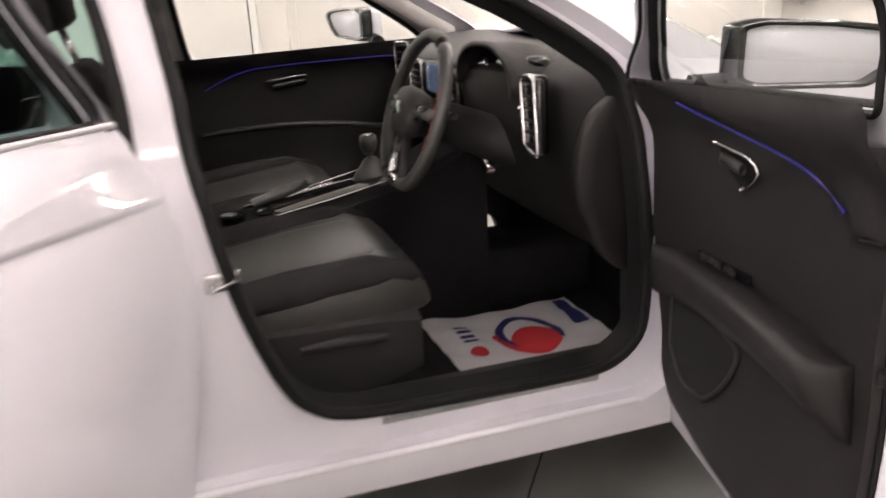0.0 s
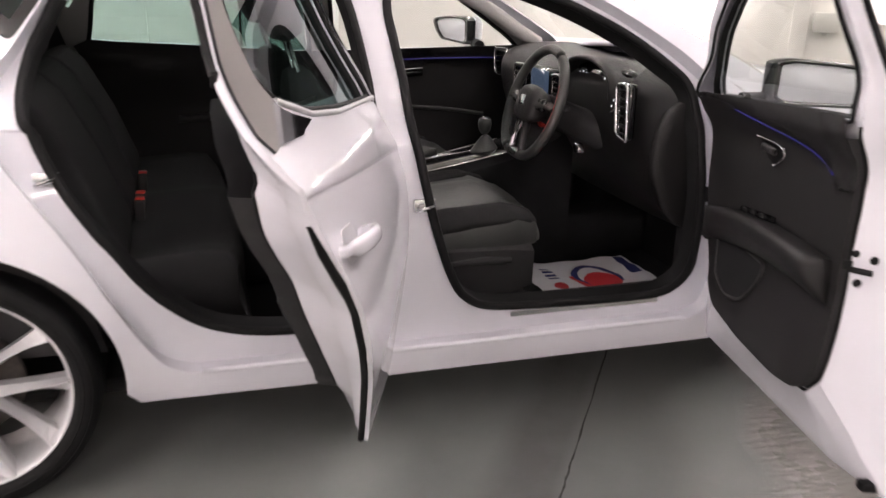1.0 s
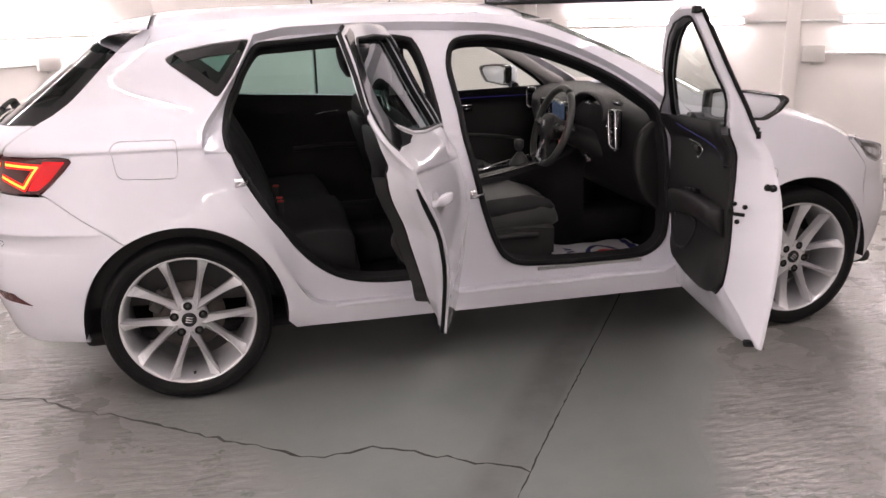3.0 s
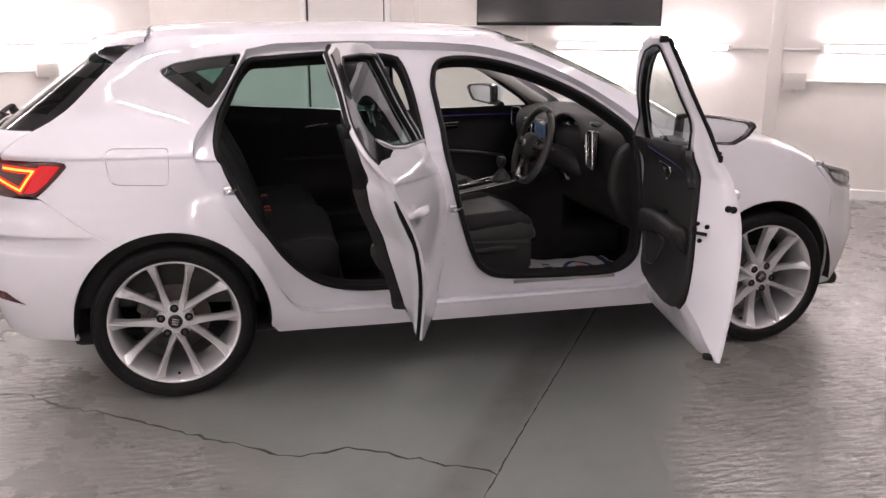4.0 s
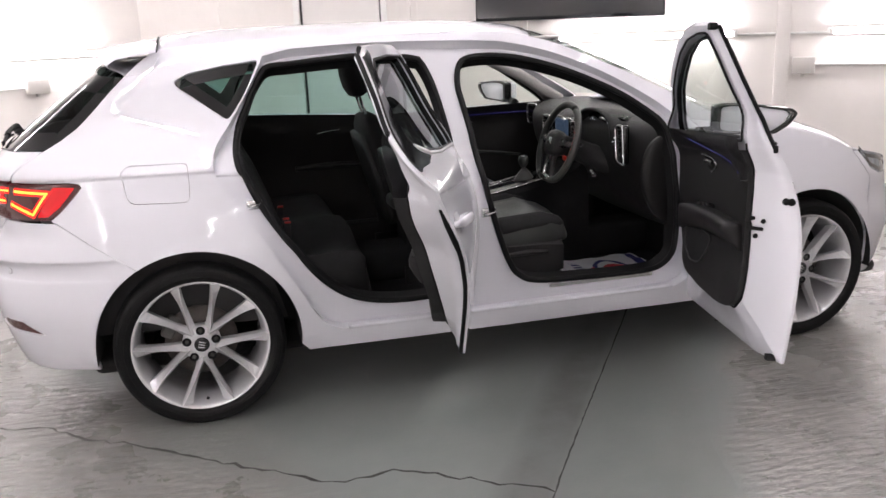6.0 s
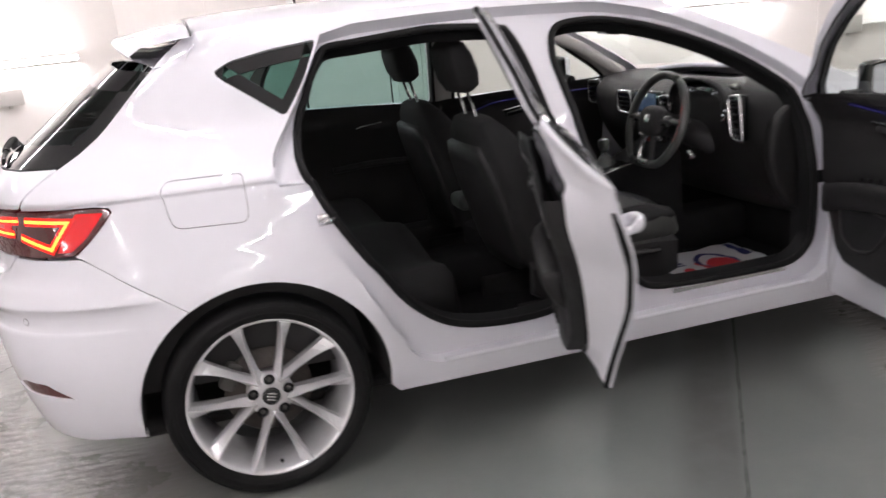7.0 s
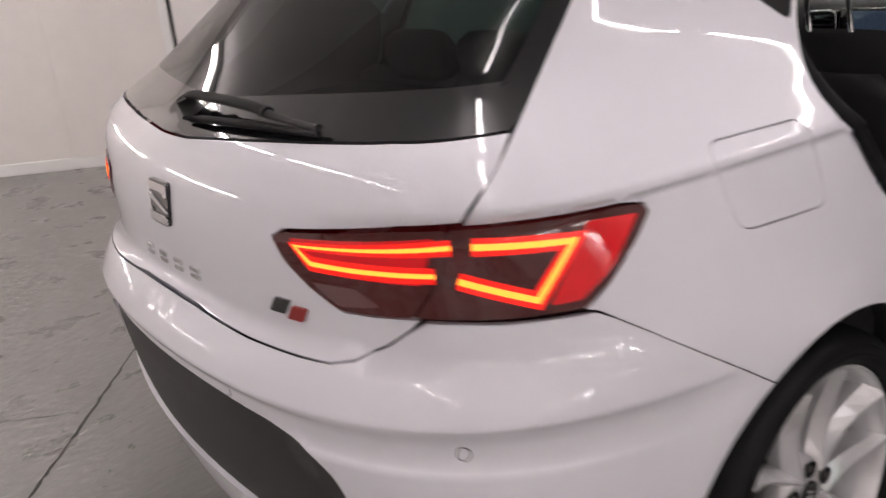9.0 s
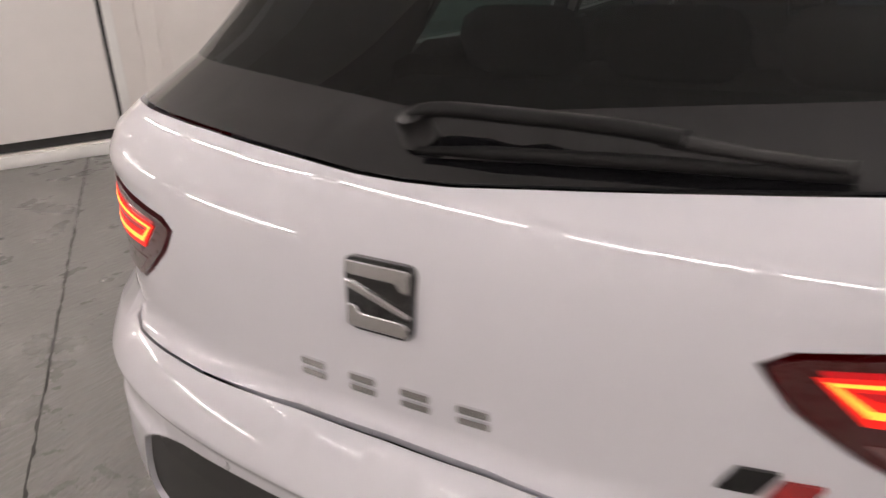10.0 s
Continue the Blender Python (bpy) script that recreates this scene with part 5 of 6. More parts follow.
F_TRIM = rounded([(1.116, .990), (1.13, .9945), (1.86, .9945), (1.905, .985), (1.915, .90), (1.910, .80), (1.895, .68), (1.865, .58), (1.80, .50), (1.70, .448), (1.52, .424), (1.33, .414), (1.22, .418), (1.178, .46), (1.160, .56), (1.146, .70), (1.134, .87), (1.114, .965)], .02, .02)
R_TRIM = rounded([(1.030, 1.008), (1.028, .75), (1.022, .50), (1.000, .412), (.93, .360), (.78, .374), (.62, .420), (.535, .48), (.451, .58), (.379, .677), (.318, .775), (.268, .82), (.214, .87), (.183, .92), (.168, .97), (.150, 1.02), (.165, 1.062), (.22, 1.082), (.31, 1.079), (.45, 1.046), (.62, 1.029)], .012, .02)


def trim(door_ob, outline, relief):
    lines = [(lambda u, d=d: arm_line(u) + d) for d in (-.02, -.006, 0, .006, .012)] + [(lambda u, d=d: light_line(u) + d) for d in (-.005, 0, .006)]
    t = panel("door_trim", outline, [], SOFT_TRIM, door_ob, depth=relief, rim=0, spacing=.022, rows=lines if relief is front_relief else (.962, .970, .978, .986), label="charcoal moulded inner trim")
    edge = [p for p in outline if p[1] < .955]
    k = max(range(len(edge)), key=lambda i: abs(edge[i][0] - edge[i - 1][0]) + abs(edge[i][1] - edge[i - 1][1]))
    edge = edge[k:] + edge[:k]
    a, b = [on_flat(u, z, relief(u, z) - .048) for u, z in edge], [on_flat(u, z, relief(u, z)) for u, z in edge]
    n = len(a)
    part("trim_edge", (a + b, [(i, i + 1, n + i + 1, n + i) for i in range(n - 1)]), BLACK_TRIM, t)
    return t


front_trim = trim(front_door, F_TRIM, front_relief)
rear_trim = trim(rear_door, R_TRIM, rear_relief)


def inner_handle(t_ob, u, z, relief):
    """A wedge-shaped recess with a chrome edge along its top and front, and a lever."""
    ring = rounded([(u + .075, z + .028), (u - .045, z + .016), (u - .068, z - .002), (u - .005, z - .034), (u + .045, z - .014)], .014, .012)
    h = panel("handle_recess", ring, [], RUBBER, t_ob, depth=lambda a, b: relief(a, b) + .002, rim=0, spacing=.02, rows=())
    edge = catmull([(u + .070, z + .026), (u - .040, z + .016), (u - .066, z - .002), (u - .040, z - .020), (u - .008, z - .033)], .012)
    part("handle_edge", tube([on_flat(a, b, relief(a, b) + .005) for a, b in edge], .0032, 8), CHROME, h, "satin chrome edge")
    part("pull_lever", tube([on_flat(u + a, z + b, relief(u, z) + .012) for a, b in ((.035, .006), (.0, .002), (-.030, -.002))], .009, 8, flat=.6), BLACK_TRIM, h)


inner_handle(front_trim, 1.50, .885, front_relief)
inner_handle(rear_trim, .80, .872, rear_relief)


def strip(name, t_ob, pts, relief, r, material, lift=.004, label=""):
    part(name, tube([on_flat(u, z, relief(u, z) + lift) for u, z in catmull(pts, .02)], r, 8), material, t_ob, label)


strip("ambient_strip", front_trim, [(u, light_line(u) - .004) for u in (1.64, 1.54, 1.44, 1.36, 1.295, 1.24, 1.215)], front_relief, .0020, BLUE_LIGHT, .005, "thin blue light strip")
strip("trim_line", front_trim, [(1.178, .850), (1.15, .852), (1.132, .853)], front_relief, .003, RUBBER)
strip("trim_line", rear_trim, [(1.01, .935), (.88, .935), (.72, .915), (.56, .878), (.45, .835), (.41, .80)], rear_relief, .005, BLACK_TRIM)


def arm_rest(t_ob, stations, shell, base):
    """A padded ledge: a flat top, a rounded nose and an underside that runs back into the trim; it ends squarely towards the rear."""
    rings = []
    for u, z, d in stations:
        prof = ((-.012, .010), (d * .75, .012), (d * .93, .008), (d, -.004), (d * .97, -.026), (d * .70, -.050), (d * .25, -.074), (-.012, -.085))
        rings.append([on_flat(u, z + b, shell(u, z) + base + a) for a, b in prof])
    part("armrest", loft(rings), SOFT_TRIM, t_ob, "charcoal padded armrest")


arm_rest(front_trim, [(u, arm_line(u), d) for u, d in ((1.90, .006), (1.84, .024), (1.74, .044), (1.60, .056), (1.45, .060), (1.30, .060), (1.205, .058), (1.188, .050), (1.180, .020))], front_shell, .018)
arm_rest(rear_trim, [(u, .700 - .05 * (1.0 - u), d) for u, d in ((1.015, .010), (.97, .034), (.88, .050), (.75, .054), (.60, .054), (.515, .052), (.498, .044), (.490, .016))], rear_shell, .044)



def pocket(t_ob, pts, relief):
    ring = rounded(pts, .03, .015)
    # A matt black sheet on the trim stands for the shade inside the pocket.
    p = panel("pocket_shade", ring, [], CARPET, t_ob, depth=lambda a, b: relief(a, b) + .002, rim=0, spacing=.02, rows=())
    part("pocket_rim", tube([on_flat(a, b, relief(a, b) + .003) for a, b in ring], .005, 6, True), BLACK_TRIM, p)


pocket(front_trim, [(1.79, .622), (1.63, .632), (1.475, .618), (1.505, .560), (1.56, .503), (1.66, .492), (1.76, .53)], front_relief)
pocket(rear_trim, [(.965, .60), (.80, .585), (.735, .53), (.77, .45), (.86, .43), (.93, .47)], rear_relief)
sw = panel("switch_panel", rounded([(1.64, arm_line(1.64) + .026), (1.44, arm_line(1.44) + .028), (1.44, arm_line(1.44) + .012), (1.64, arm_line(1.64) + .012)], .006, .012), [], GLOSS_BLACK, front_trim, depth=lambda a, b: front_relief(a, b) + .004, rim=.004, spacing=.02, rows=())
for k in range(3):
    u0 = 1.62 - .052 * k
    z0 = arm_line(u0) + .015
    panel("window_switch", rounded([(u0, z0 + .010), (u0 - .034, z0 + .010), (u0 - .034, z0), (u0, z0)], .003, .01), [], BLACK_TRIM, sw, depth=lambda a, b: front_relief(a, b) + .010, rim=.005, spacing=.02, rows=())


# ---- mirrors ----
MIRROR_SHAPE = [(0, .054), (.03, .064), (.12, .062), (.205, .050), (.220, .032), (.20, -.012), (.165, -.048), (.02, -.056), (0, -.045)]


def door_mirror(parent, x, y, z, side):
    """A wedge-shaped housing with a black rim; its glass looks to the rear."""
    ring0 = rounded(MIRROR_SHAPE, .010, .012)

    def at(v, h, ahead):
        return Vector((x + ahead - .34 * v, (y - 1.32 * v) if side < 0 else -(y - 1.32 * v), z + .98 * h))

    def ring(scale, ahead, lift=0.0):
        return [at(.10 + (v - .10) * scale, .006 + (h - .006) * scale + lift, ahead) for v, h in ring0]

    ob = part("door_mirror", loft([ring(.985, .0), ring(1.06, .012), ring(1.07, .030), ring(.98, .060, .002), ring(.80, .085, .002), ring(.50, .102, .002), ring(.15, .108, .002)]), PAINT, parent, "white door mirror")
    part("mirror_rim", loft([ring(.84, .006), ring(.87, -.007), ring(1.02, -.008), ring(1.07, .004), ring(1.085, .028)], caps=False), GLOSS_BLACK, ob)
    face = ring(.865, .001)
    n = len(face)
    c = at(.10, .006, .001)
    part("mirror_glass", ([c] + face, [(0, i + 1, (i + 1) % n + 1) for i in range(n)]), MIRROR, ob, "mirror glass", smooth=False)
    foot = [(x + .035, y + .060, z - .058), (x + .035, y + .01, z - .050), (x + .025, y - .06, z - .040)]
    part("mirror_foot", tube([(a, b if side < 0 else -b, d) for a, b, d in foot], [.026, .022, .018], 10), BLACK_TRIM, ob)
    return ob


door_mirror(front_door, 1.853, -.872, 1.032, -1)
door_mirror(car, 1.853, -.872, 1.032, 1)


# ---- interior ----
part("carpet", box_bm(-.2, 2.35, -.70, .70, .225, .245, .005), CARPET, car)
part("tunnel", box_bm(.2, 2.3, -.10, .10, .24, .42, .04, 3), CARPET, car)
part("firewall", box_bm(2.30, 2.34, -.72, .72, .24, .95), CARPET, car)
part("footwell_side", box_bm(2.02, 2.32, -.775, -.70, .25, .93, .02), CARPET, car)
part("sill_trim", box_bm(.45, 2.0, -.765, -.70, .25, .385, .02, 3), BLACK_TRIM, car)


part("sill_trim", box_bm(.30, 2.05, .66, .845, .19, .37, .02, 3), BLACK_TRIM, car)


def headliner_fn(a, b):
    x = -.05 + a * 1.52
    t = 2 * b - 1
    return (x, t * (rail_w(x) - .03), rail_at_x(x) - .03 + .05 * (1 - abs(t) ** 2.6))


grid_part("headliner", headliner_fn, 20, 16, HEADLINER, car)
LINING_UP = [(2.2, .975), (2.06, 1.085), (1.87, 1.195), (1.72, 1.268), (1.53, 1.348), (1.38, 1.383), (.8, 1.400), (0, 1.392), (-.45, 1.365), (-.68, 1.15), (-.75, .99)]
panel("left_upper_lining", dense(LINING_UP + LINING_UP[:1], .04)[:-1], [inset(LEFT_FRONT_WIN, -.012), inset(LEFT_REAR_WIN, -.012), inset(QUARTER_GLASS, .03)], HEADLINER, car, depth=.05, rim=0, hole_rim=0, spacing=.06, side=-1, rows=(), label="pale grey pillar lining")
for w in (LEFT_FRONT_WIN, LEFT_REAR_WIN):
    ribbon("window_reveal", inset(w, -.004), .0, .052, RUBBER, car, side=-1)
    part("window_seal", tube([Vector((p.x, -p.y, p.z)) for p in (on_skin(u, z, .054) for u, z in inset(w, -.010))], .009, 6, True), RUBBER, car)
part("a_pillar_trim", tube(catmull([tuple(Vector((1, -1, 1)) * on_skin(u, z, .075)) for u, z in ((2.14, 1.03), (2.02, 1.095), (1.87, 1.176), (1.72, 1.246), (1.56, 1.318), (1.44, 1.352))], .03), .030, 10, flat=.6), HEADLINER, car, "pale grey pillar trim")
LEFT_LOW = [(2.05, .99), (2.03, .60), (1.98, .30), (.60, .30), (.42, .50), (.20, .80), (.08, 1.0), (.16, 1.025), (1.10, .972), (1.22, .972)]
panel("left_door_trim", dense(LEFT_LOW + LEFT_LOW[:1], .04)[:-1], [], SOFT_TRIM, car, depth=lambda u, z: front_relief(u, z) if u > 1.12 else rear_relief(u, z), rim=0, spacing=.03, side=-1, rows=())
panel("rear_side_trim", dense([(.42, .30), (.42, .50), (.20, .80), (.08, 1.0), (-.1, 1.2), (-.75, 1.0), (-.70, .30), (.42, .30)], .05)[:-1], [], BLACK_TRIM, car, depth=.10, rim=0, spacing=.06, side=-1, rows=())
panel("rear_side_trim", dense([(.30, .35), (.14, .80), (.05, 1.0), (.03, 1.11), (-.16, 1.19), (-.36, 1.28), (-.27, 1.33), (.3, 1.36), (.3, 1.40), (-.55, 1.38), (-.76, 1.0), (-.70, .35), (.30, .35)], .05)[:-1], [], BLACK_TRIM, car, depth=.09, rim=0, spacing=.06, rows=())


def mirrored(p):
    return Vector((p.x, -p.y, p.z))


def left_strip(name, pts, relief, r, material, lift=.004, label=""):
    part(name, tube([mirrored(on_flat(u, z, relief(u, z) + lift)) for u, z in catmull(pts, .02)], r, 8), material, car, label)


left_strip("ambient_strip", [(2.0, .930), (1.85, .932), (1.60, .930), (1.43, .922), (1.34, .90), (1.25, .86)], front_relief, .0022, BLUE_LIGHT, .005, "thin blue light strip")
left_strip("handle_bar", [(1.60, .888), (1.54, .884), (1.46, .874)], front_relief, .005, CHROME, .014, "satin chrome door pull")
left_strip("handle_recess", [(1.60, .868), (1.54, .862), (1.48, .854)], front_relief, .016, GLOSS_BLACK, .002)
left_strip("handle_bar", [(.80, .905), (.74, .900), (.68, .890)], rear_relief, .005, CHROME, .014, "satin chrome door pull")
left_strip("armrest_edge", [(u, arm_line(u) + .004) for u in (1.90, 1.7, 1.5, 1.3, 1.22)], front_relief, .008, LEATHER, .004)
left_strip("armrest_edge", [(1.00, .70), (.75, .71), (.55, .70)], rear_relief, .016, SOFT_TRIM, .03)

# Dashboard: a profile swept across, drawn back at its ends.
DASH = [(2.44, .955), (2.20, .992), (2.02, 1.000), (1.93, .990), (1.885, .965), (1.868, .925), (1.872, .86), (1.890, .79), (1.93, .715), (2.00, .62), (2.10, .53), (2.22, .46), (2.44, .44)]


def dash_x(y):
    return .14 * (abs(y) / .73) ** 5 + .02 * (abs(y) / .73) ** 2 - .015


def dash_fn(a, b):
    y = -.735 + 1.47 * a
    k = b * (len(DASH) - 1)
    i = min(int(k), len(DASH) - 2)
    f = k - i
    p0, p1 = DASH[max(i - 1, 0)], DASH[i]
    p2, p3 = DASH[i + 1], DASH[min(i + 2, len(DASH) - 1)]
    q = [0.5 * (2 * p1[n] + (p2[n] - p0[n]) * f + (2 * p0[n] - 5 * p1[n] + 4 * p2[n] - p3[n]) * f * f + (3 * p1[n] - p0[n] - 3 * p2[n] + p3[n]) * f ** 3) for n in (0, 1)]
    return (min(q[0] + dash_x(y), 2.46), y, q[1] + .02 * math.exp(-((y + .36) / .25) ** 2) * (1 if q[1] > .9 else 0))


dash = grid_part("dashboard", dash_fn, 44, 60, SOFT_TRIM, car, "charcoal moulded dashboard")


def hood_fn(a, b):
    ang = math.pi * b
    w = .185 - .015 * a
    return (1.835 + .24 * a, -.365 - w * math.cos(ang), .935 + (.115 - .045 * a ** 2) * math.sin(ang) ** .7)


grid_part("cluster_hood", hood_fn, 8, 22, SOFT_TRIM, dash, thick=.012)
cluster = part("instrument_cluster", box_bm(1.885, 1.95, -.525, -.205, .86, 1.02, .02, 3), GLOSS_BLACK, dash)
for y, z in ((-.455, .94), (-.275, .94)):
    part("gauge_ring", tube([(1.882, y + .062 * math.cos(k * math.pi / 16), z + .062 * math.sin(k * math.pi / 16)) for k in range(32)], .003, 6, True), CHROME, cluster)
    part("gauge_face", lathe([(0, 0), (.058, 0), (.058, .004)], 28), BLACK_TRIM, cluster).matrix_basis = pose(1.881, y, z, 0, 0, -90)
    part("gauge_needle", box_bm(1.876, 1.878, -.002, .002, 0, .045, 0, 1, Matrix.Translation((0, y, z)) @ pose(0, 0, 0, -130 if y < -.4 else -110)), mat("needle_red", (0.6, 0.03, 0.02), vary=0, emit=0.8, emit_color=(1, .05, .03)), cluster)
    for k in range(11):
        a = radians(225 - 27 * k)
        part("gauge_mark", box_bm(1.8765, 1.879, y - .0018 + .05 * math.cos(a), y + .0018 + .05 * math.cos(a), z - .003 + .05 * math.sin(a), z + .003 + .05 * math.sin(a)), mat("lit_mark", (.8, .8, .8), vary=0, emit=0.5, emit_color=(.9, .9, 1)) if k == 0 and y < -.4 else bpy.data.materials["lit_mark"], cluster)
part("trip_display", box_bm(1.879, 1.883, -.40, -.33, .905, .975, .002), SCREEN, cluster)


def vent(y, z, w, h, x, shear=0.0, slats=5, turn=0.0):
    ob = part("air_vent", box_bm(-.012, .02, -w, w, -h, h, .012, 3, Matrix.Translation((x, y, z)) @ Matrix.Shear("XZ", 4, (0, 0)) @ pose(0, 0, 0, 0, 0, turn)), GLOSS_BLACK, dash, "air vent with a satin chrome rim")
    ring = rounded([(-w, -h), (w * .9, -h * .85), (w, h * .9), (-w * .92, h)], min(w, h) * .5, .012)
    R = Matrix.Translation((x - .014, y, z)) @ pose(0, 0, 0, 0, 0, turn)
    part("vent_rim", tube([R @ Vector((0, a + shear * b, b)) for a, b in ring], .0055, 8, True), CHROME, ob)
    for k in range(slats):
        zz = -h * .75 + 1.5 * h * k / (slats - 1)
        part("vent_slat", box_bm(-.001, .012, -w * .80, w * .80, zz - .0022, zz + .0022, .001, 1, R), RUBBER, ob)


vent(-.600, .905, .036, .088, 1.868, .10, 6)
vent(.185, .915, .062, .052, 1.852)
vent(-.150, .915, .034, .050, 1.852)
vent(.620, .925, .045, .062, 1.935, 0, 5, 18)
part("demister_vent", box_bm(-.025, .025, -.05, .05, -.004, .004, .003, 2, Matrix.Translation((2.06, -.655, .998)) @ pose(0, -4, 0, 0, 0, 12)), GLOSS_BLACK, dash)
screen = part("centre_display", box_bm(1.842, 1.875, -.108, .115, .865, .975, .008, 2), GLOSS_BLACK, dash)
part("display_face", box_bm(1.838, 1.8425, -.075, .082, .885, .965, .002), SCREEN, screen, "lit navigation display")
heater = part("heater_panel", box_bm(1.865, 1.92, -.11, .11, .735, .80, .008, 2, pose(0, 0, 0)), GLOSS_BLACK, dash)
for y in (-.07, 0, .07):
    part("heater_knob", lathe([(0, -.014), (.017, -.014), (.019, -.008), (.021, .004)], 20), CHROME if y else RED_PLASTIC, heater).matrix_basis = pose(1.862, y, .768, 0, 0, -90)
END_CAP = rounded([(1.895, .74), (1.900, .84), (1.928, .915), (1.985, .955), (2.08, .965), (2.10, .88), (2.10, .58), (2.02, .55), (1.945, .62)], .035, .02)
cap_rings = [[(a, y, b) for a, b in (inset(END_CAP, d) if d else END_CAP)] for y, d in ((-.715, 0), (-.736, .002), (-.744, .010), (-.7465, .035))]
part("dash_end_panel", loft(cap_rings), SOFT_TRIM, dash)
part("ignition", lathe([(0, -.012), (.017, -.012), (.020, -.004), (.021, .01)], 24), CHROME, dash).matrix_basis = pose(1.89, -.255, .72, 0, 0, -90)
part("hood_release", box_bm(1.96, 1.985, -.70, -.67, .66, .72, .005), BLACK_TRIM, dash)

# Steering wheel.
SW = Matrix.Translation((1.665, -.358, .898)) @ pose(0, 0, 0, 0, 19, 0)
wheel_rim = []
for k in range(48):
    a = 2 * math.pi * k / 48
    y, z = .183 * math.cos(a), .183 * math.sin(a)
    wheel_rim.append(SW @ Vector((0, y, max(z, -.158 - .012 * (1 - (y / .12) ** 2) if abs(y) < .12 else z))))
steer = part("steering_wheel", tube(wheel_rim, .0165, 10, True), LEATHER, car, "black leather flat-bottomed steering wheel")
hub_rings = []
for dx, s in ((.03, .75), (.0, .95), (-.018, 1.0), (-.032, .9), (-.040, .6), (-.042, .1)):
    hub_rings.append([SW @ Vector((dx, s * .078 * abs(math.cos(2 * math.pi * k / 24)) ** .7 * math.copysign(1, math.cos(2 * math.pi * k / 24)), s * .062 * abs(math.sin(2 * math.pi * k / 24)) ** .7 * math.copysign(1, math.sin(2 * math.pi * k / 24)) - .004)) for k in range(24)])
hub = part("airbag_hub", loft(hub_rings), BLACK_TRIM, steer)
for a0, a1 in ((.07, .175), (-.07, -.175)):
    part("wheel_spoke", tube([SW @ Vector((-.006, a0, .005)), SW @ Vector((-.004, (a0 + a1) / 2, .008)), SW @ Vector((0, a1, .005))], [.03, .022, .02], 10, flat=.5), BLACK_TRIM, steer)
    part("spoke_buttons", box_bm(-.024, -.012, min(a0, a1 * .7), max(a0, a1 * .7), -.016, .024, .005, 2, SW), GLOSS_BLACK, steer)
for y in (-.028, .028):
    part("wheel_spoke", tube([SW @ Vector((-.012, y * .8, -.05)), SW @ Vector((-.008, y * 1.3, -.11)), SW @ Vector((0, y * 1.5, -.162))], [.016, .012, .014], 8, flat=.5), CHROME if y > 0 else BLACK_TRIM, steer)
part("lower_badge", box_bm(-.018, .002, -.035, .035, -.178, -.155, .005, 2, SW), CHROME, steer, "satin chrome lower spoke piece")
part("wheel_emblem", box_bm(-.046, -.040, -.017, .017, -.016, .018, .003, 2, SW), CHROME, steer)
part("red_stitching", tube([SW @ Vector((-.0155, .183 * math.cos(a), .183 * math.sin(a))) for a in (radians(d) for d in range(155, 206, 6))], .0012, 6), RED_PLASTIC, steer)
part("steering_column", tube([(1.70, -.358, .885), (1.92, -.358, .79)], [.045, .06], 16), BLACK_TRIM, car)
for s in (-1, 1):
    part("column_stalk", tube([(1.73, -.358 + s * .05, .89), (1.715, -.358 + s * .12, .90), (1.71, -.358 + s * .155, .905)], [.010, .008, .010], 8), BLACK_TRIM, car)

# Centre console.
# The console's carpet black puts the roof's shade into its colour.
console = part("centre_console", loft([[(x, -w, z0), (x, -w, z1 - .02), (x, -w + .02, z1), (x, w - .02, z1), (x, w, z1 - .02), (x, w, z0)] for x, w, z0, z1 in ((.98, .10, .25, .50), (1.12, .11, .25, .575), (1.30, .115, .25, .600), (1.55, .12, .25, .645), (1.72, .125, .25, .685), (1.85, .13, .25, .74), (1.93, .13, .25, .80))]), CARPET, car, smooth=False)
part("console_top", box_bm(1.36, 1.80, -.085, .085, -.004, .006, .004, 2, Matrix.Translation((0, 0, .375)) @ pose(0, 0, 0, 0, -10, 0)), GLOSS_BLACK, console)
part("console_rim", tube([(1.28, -.095, .605), (1.50, -.10, .645), (1.72, -.105, .69)], .003, 8), CHROME, console)
part("console_rim", tube([(1.28, .095, .605), (1.50, .10, .645), (1.72, .105, .69)], .003, 8), CHROME, console)
for x in (1.24, 1.335):
    cup = lathe([(.040, .012), (.036, .012), (.033, -.004), (.033, -.05), (0, -.05)], 24)
    part("cup_holder", ([(v[0], v[2], v[1]) for v in cup[0]], cup[1]), GLOSS_BLACK, console).matrix_basis = pose(x, 0, .598)
part("armrest", box_bm(.92, 1.17, -.075, .075, .59, .655, .025, 3), LEATHER, console)
part("gear_gaiter", loft([[(1.64 + r * math.cos(2 * math.pi * k / 16), .02 + r * .8 * math.sin(2 * math.pi * k / 16), z) for k in range(16)] for r, z in ((.06, .655), (.05, .675), (.032, .70), (.016, .72))]), LEATHER, console)
gear = part("gear_lever", tube([(1.645, .02, .69), (1.638, .02, .735)], [.009, .010], 10), CHROME, console)
part("gear_knob", loft([[(1.636 + r * math.cos(2 * math.pi * k / 16), .02 + r * math.sin(2 * math.pi * k / 16), z) for k in range(16)] for r, z in ((.013, .73), (.022, .745), (.026, .765), (.023, .782), (.010, .788))]), LEATHER, gear)
part("knob_cap", lathe([(0, 0), (.018, 0), (.018, -.004)], 16), CHROME, gear).matrix_basis = pose(1.636, .02, .789, 90)
part("hand_brake", tube([(1.30, .055, .62), (1.40, .06, .645), (1.46, .06, .66)], [.014, .016, .014], 10), LEATHER, console)


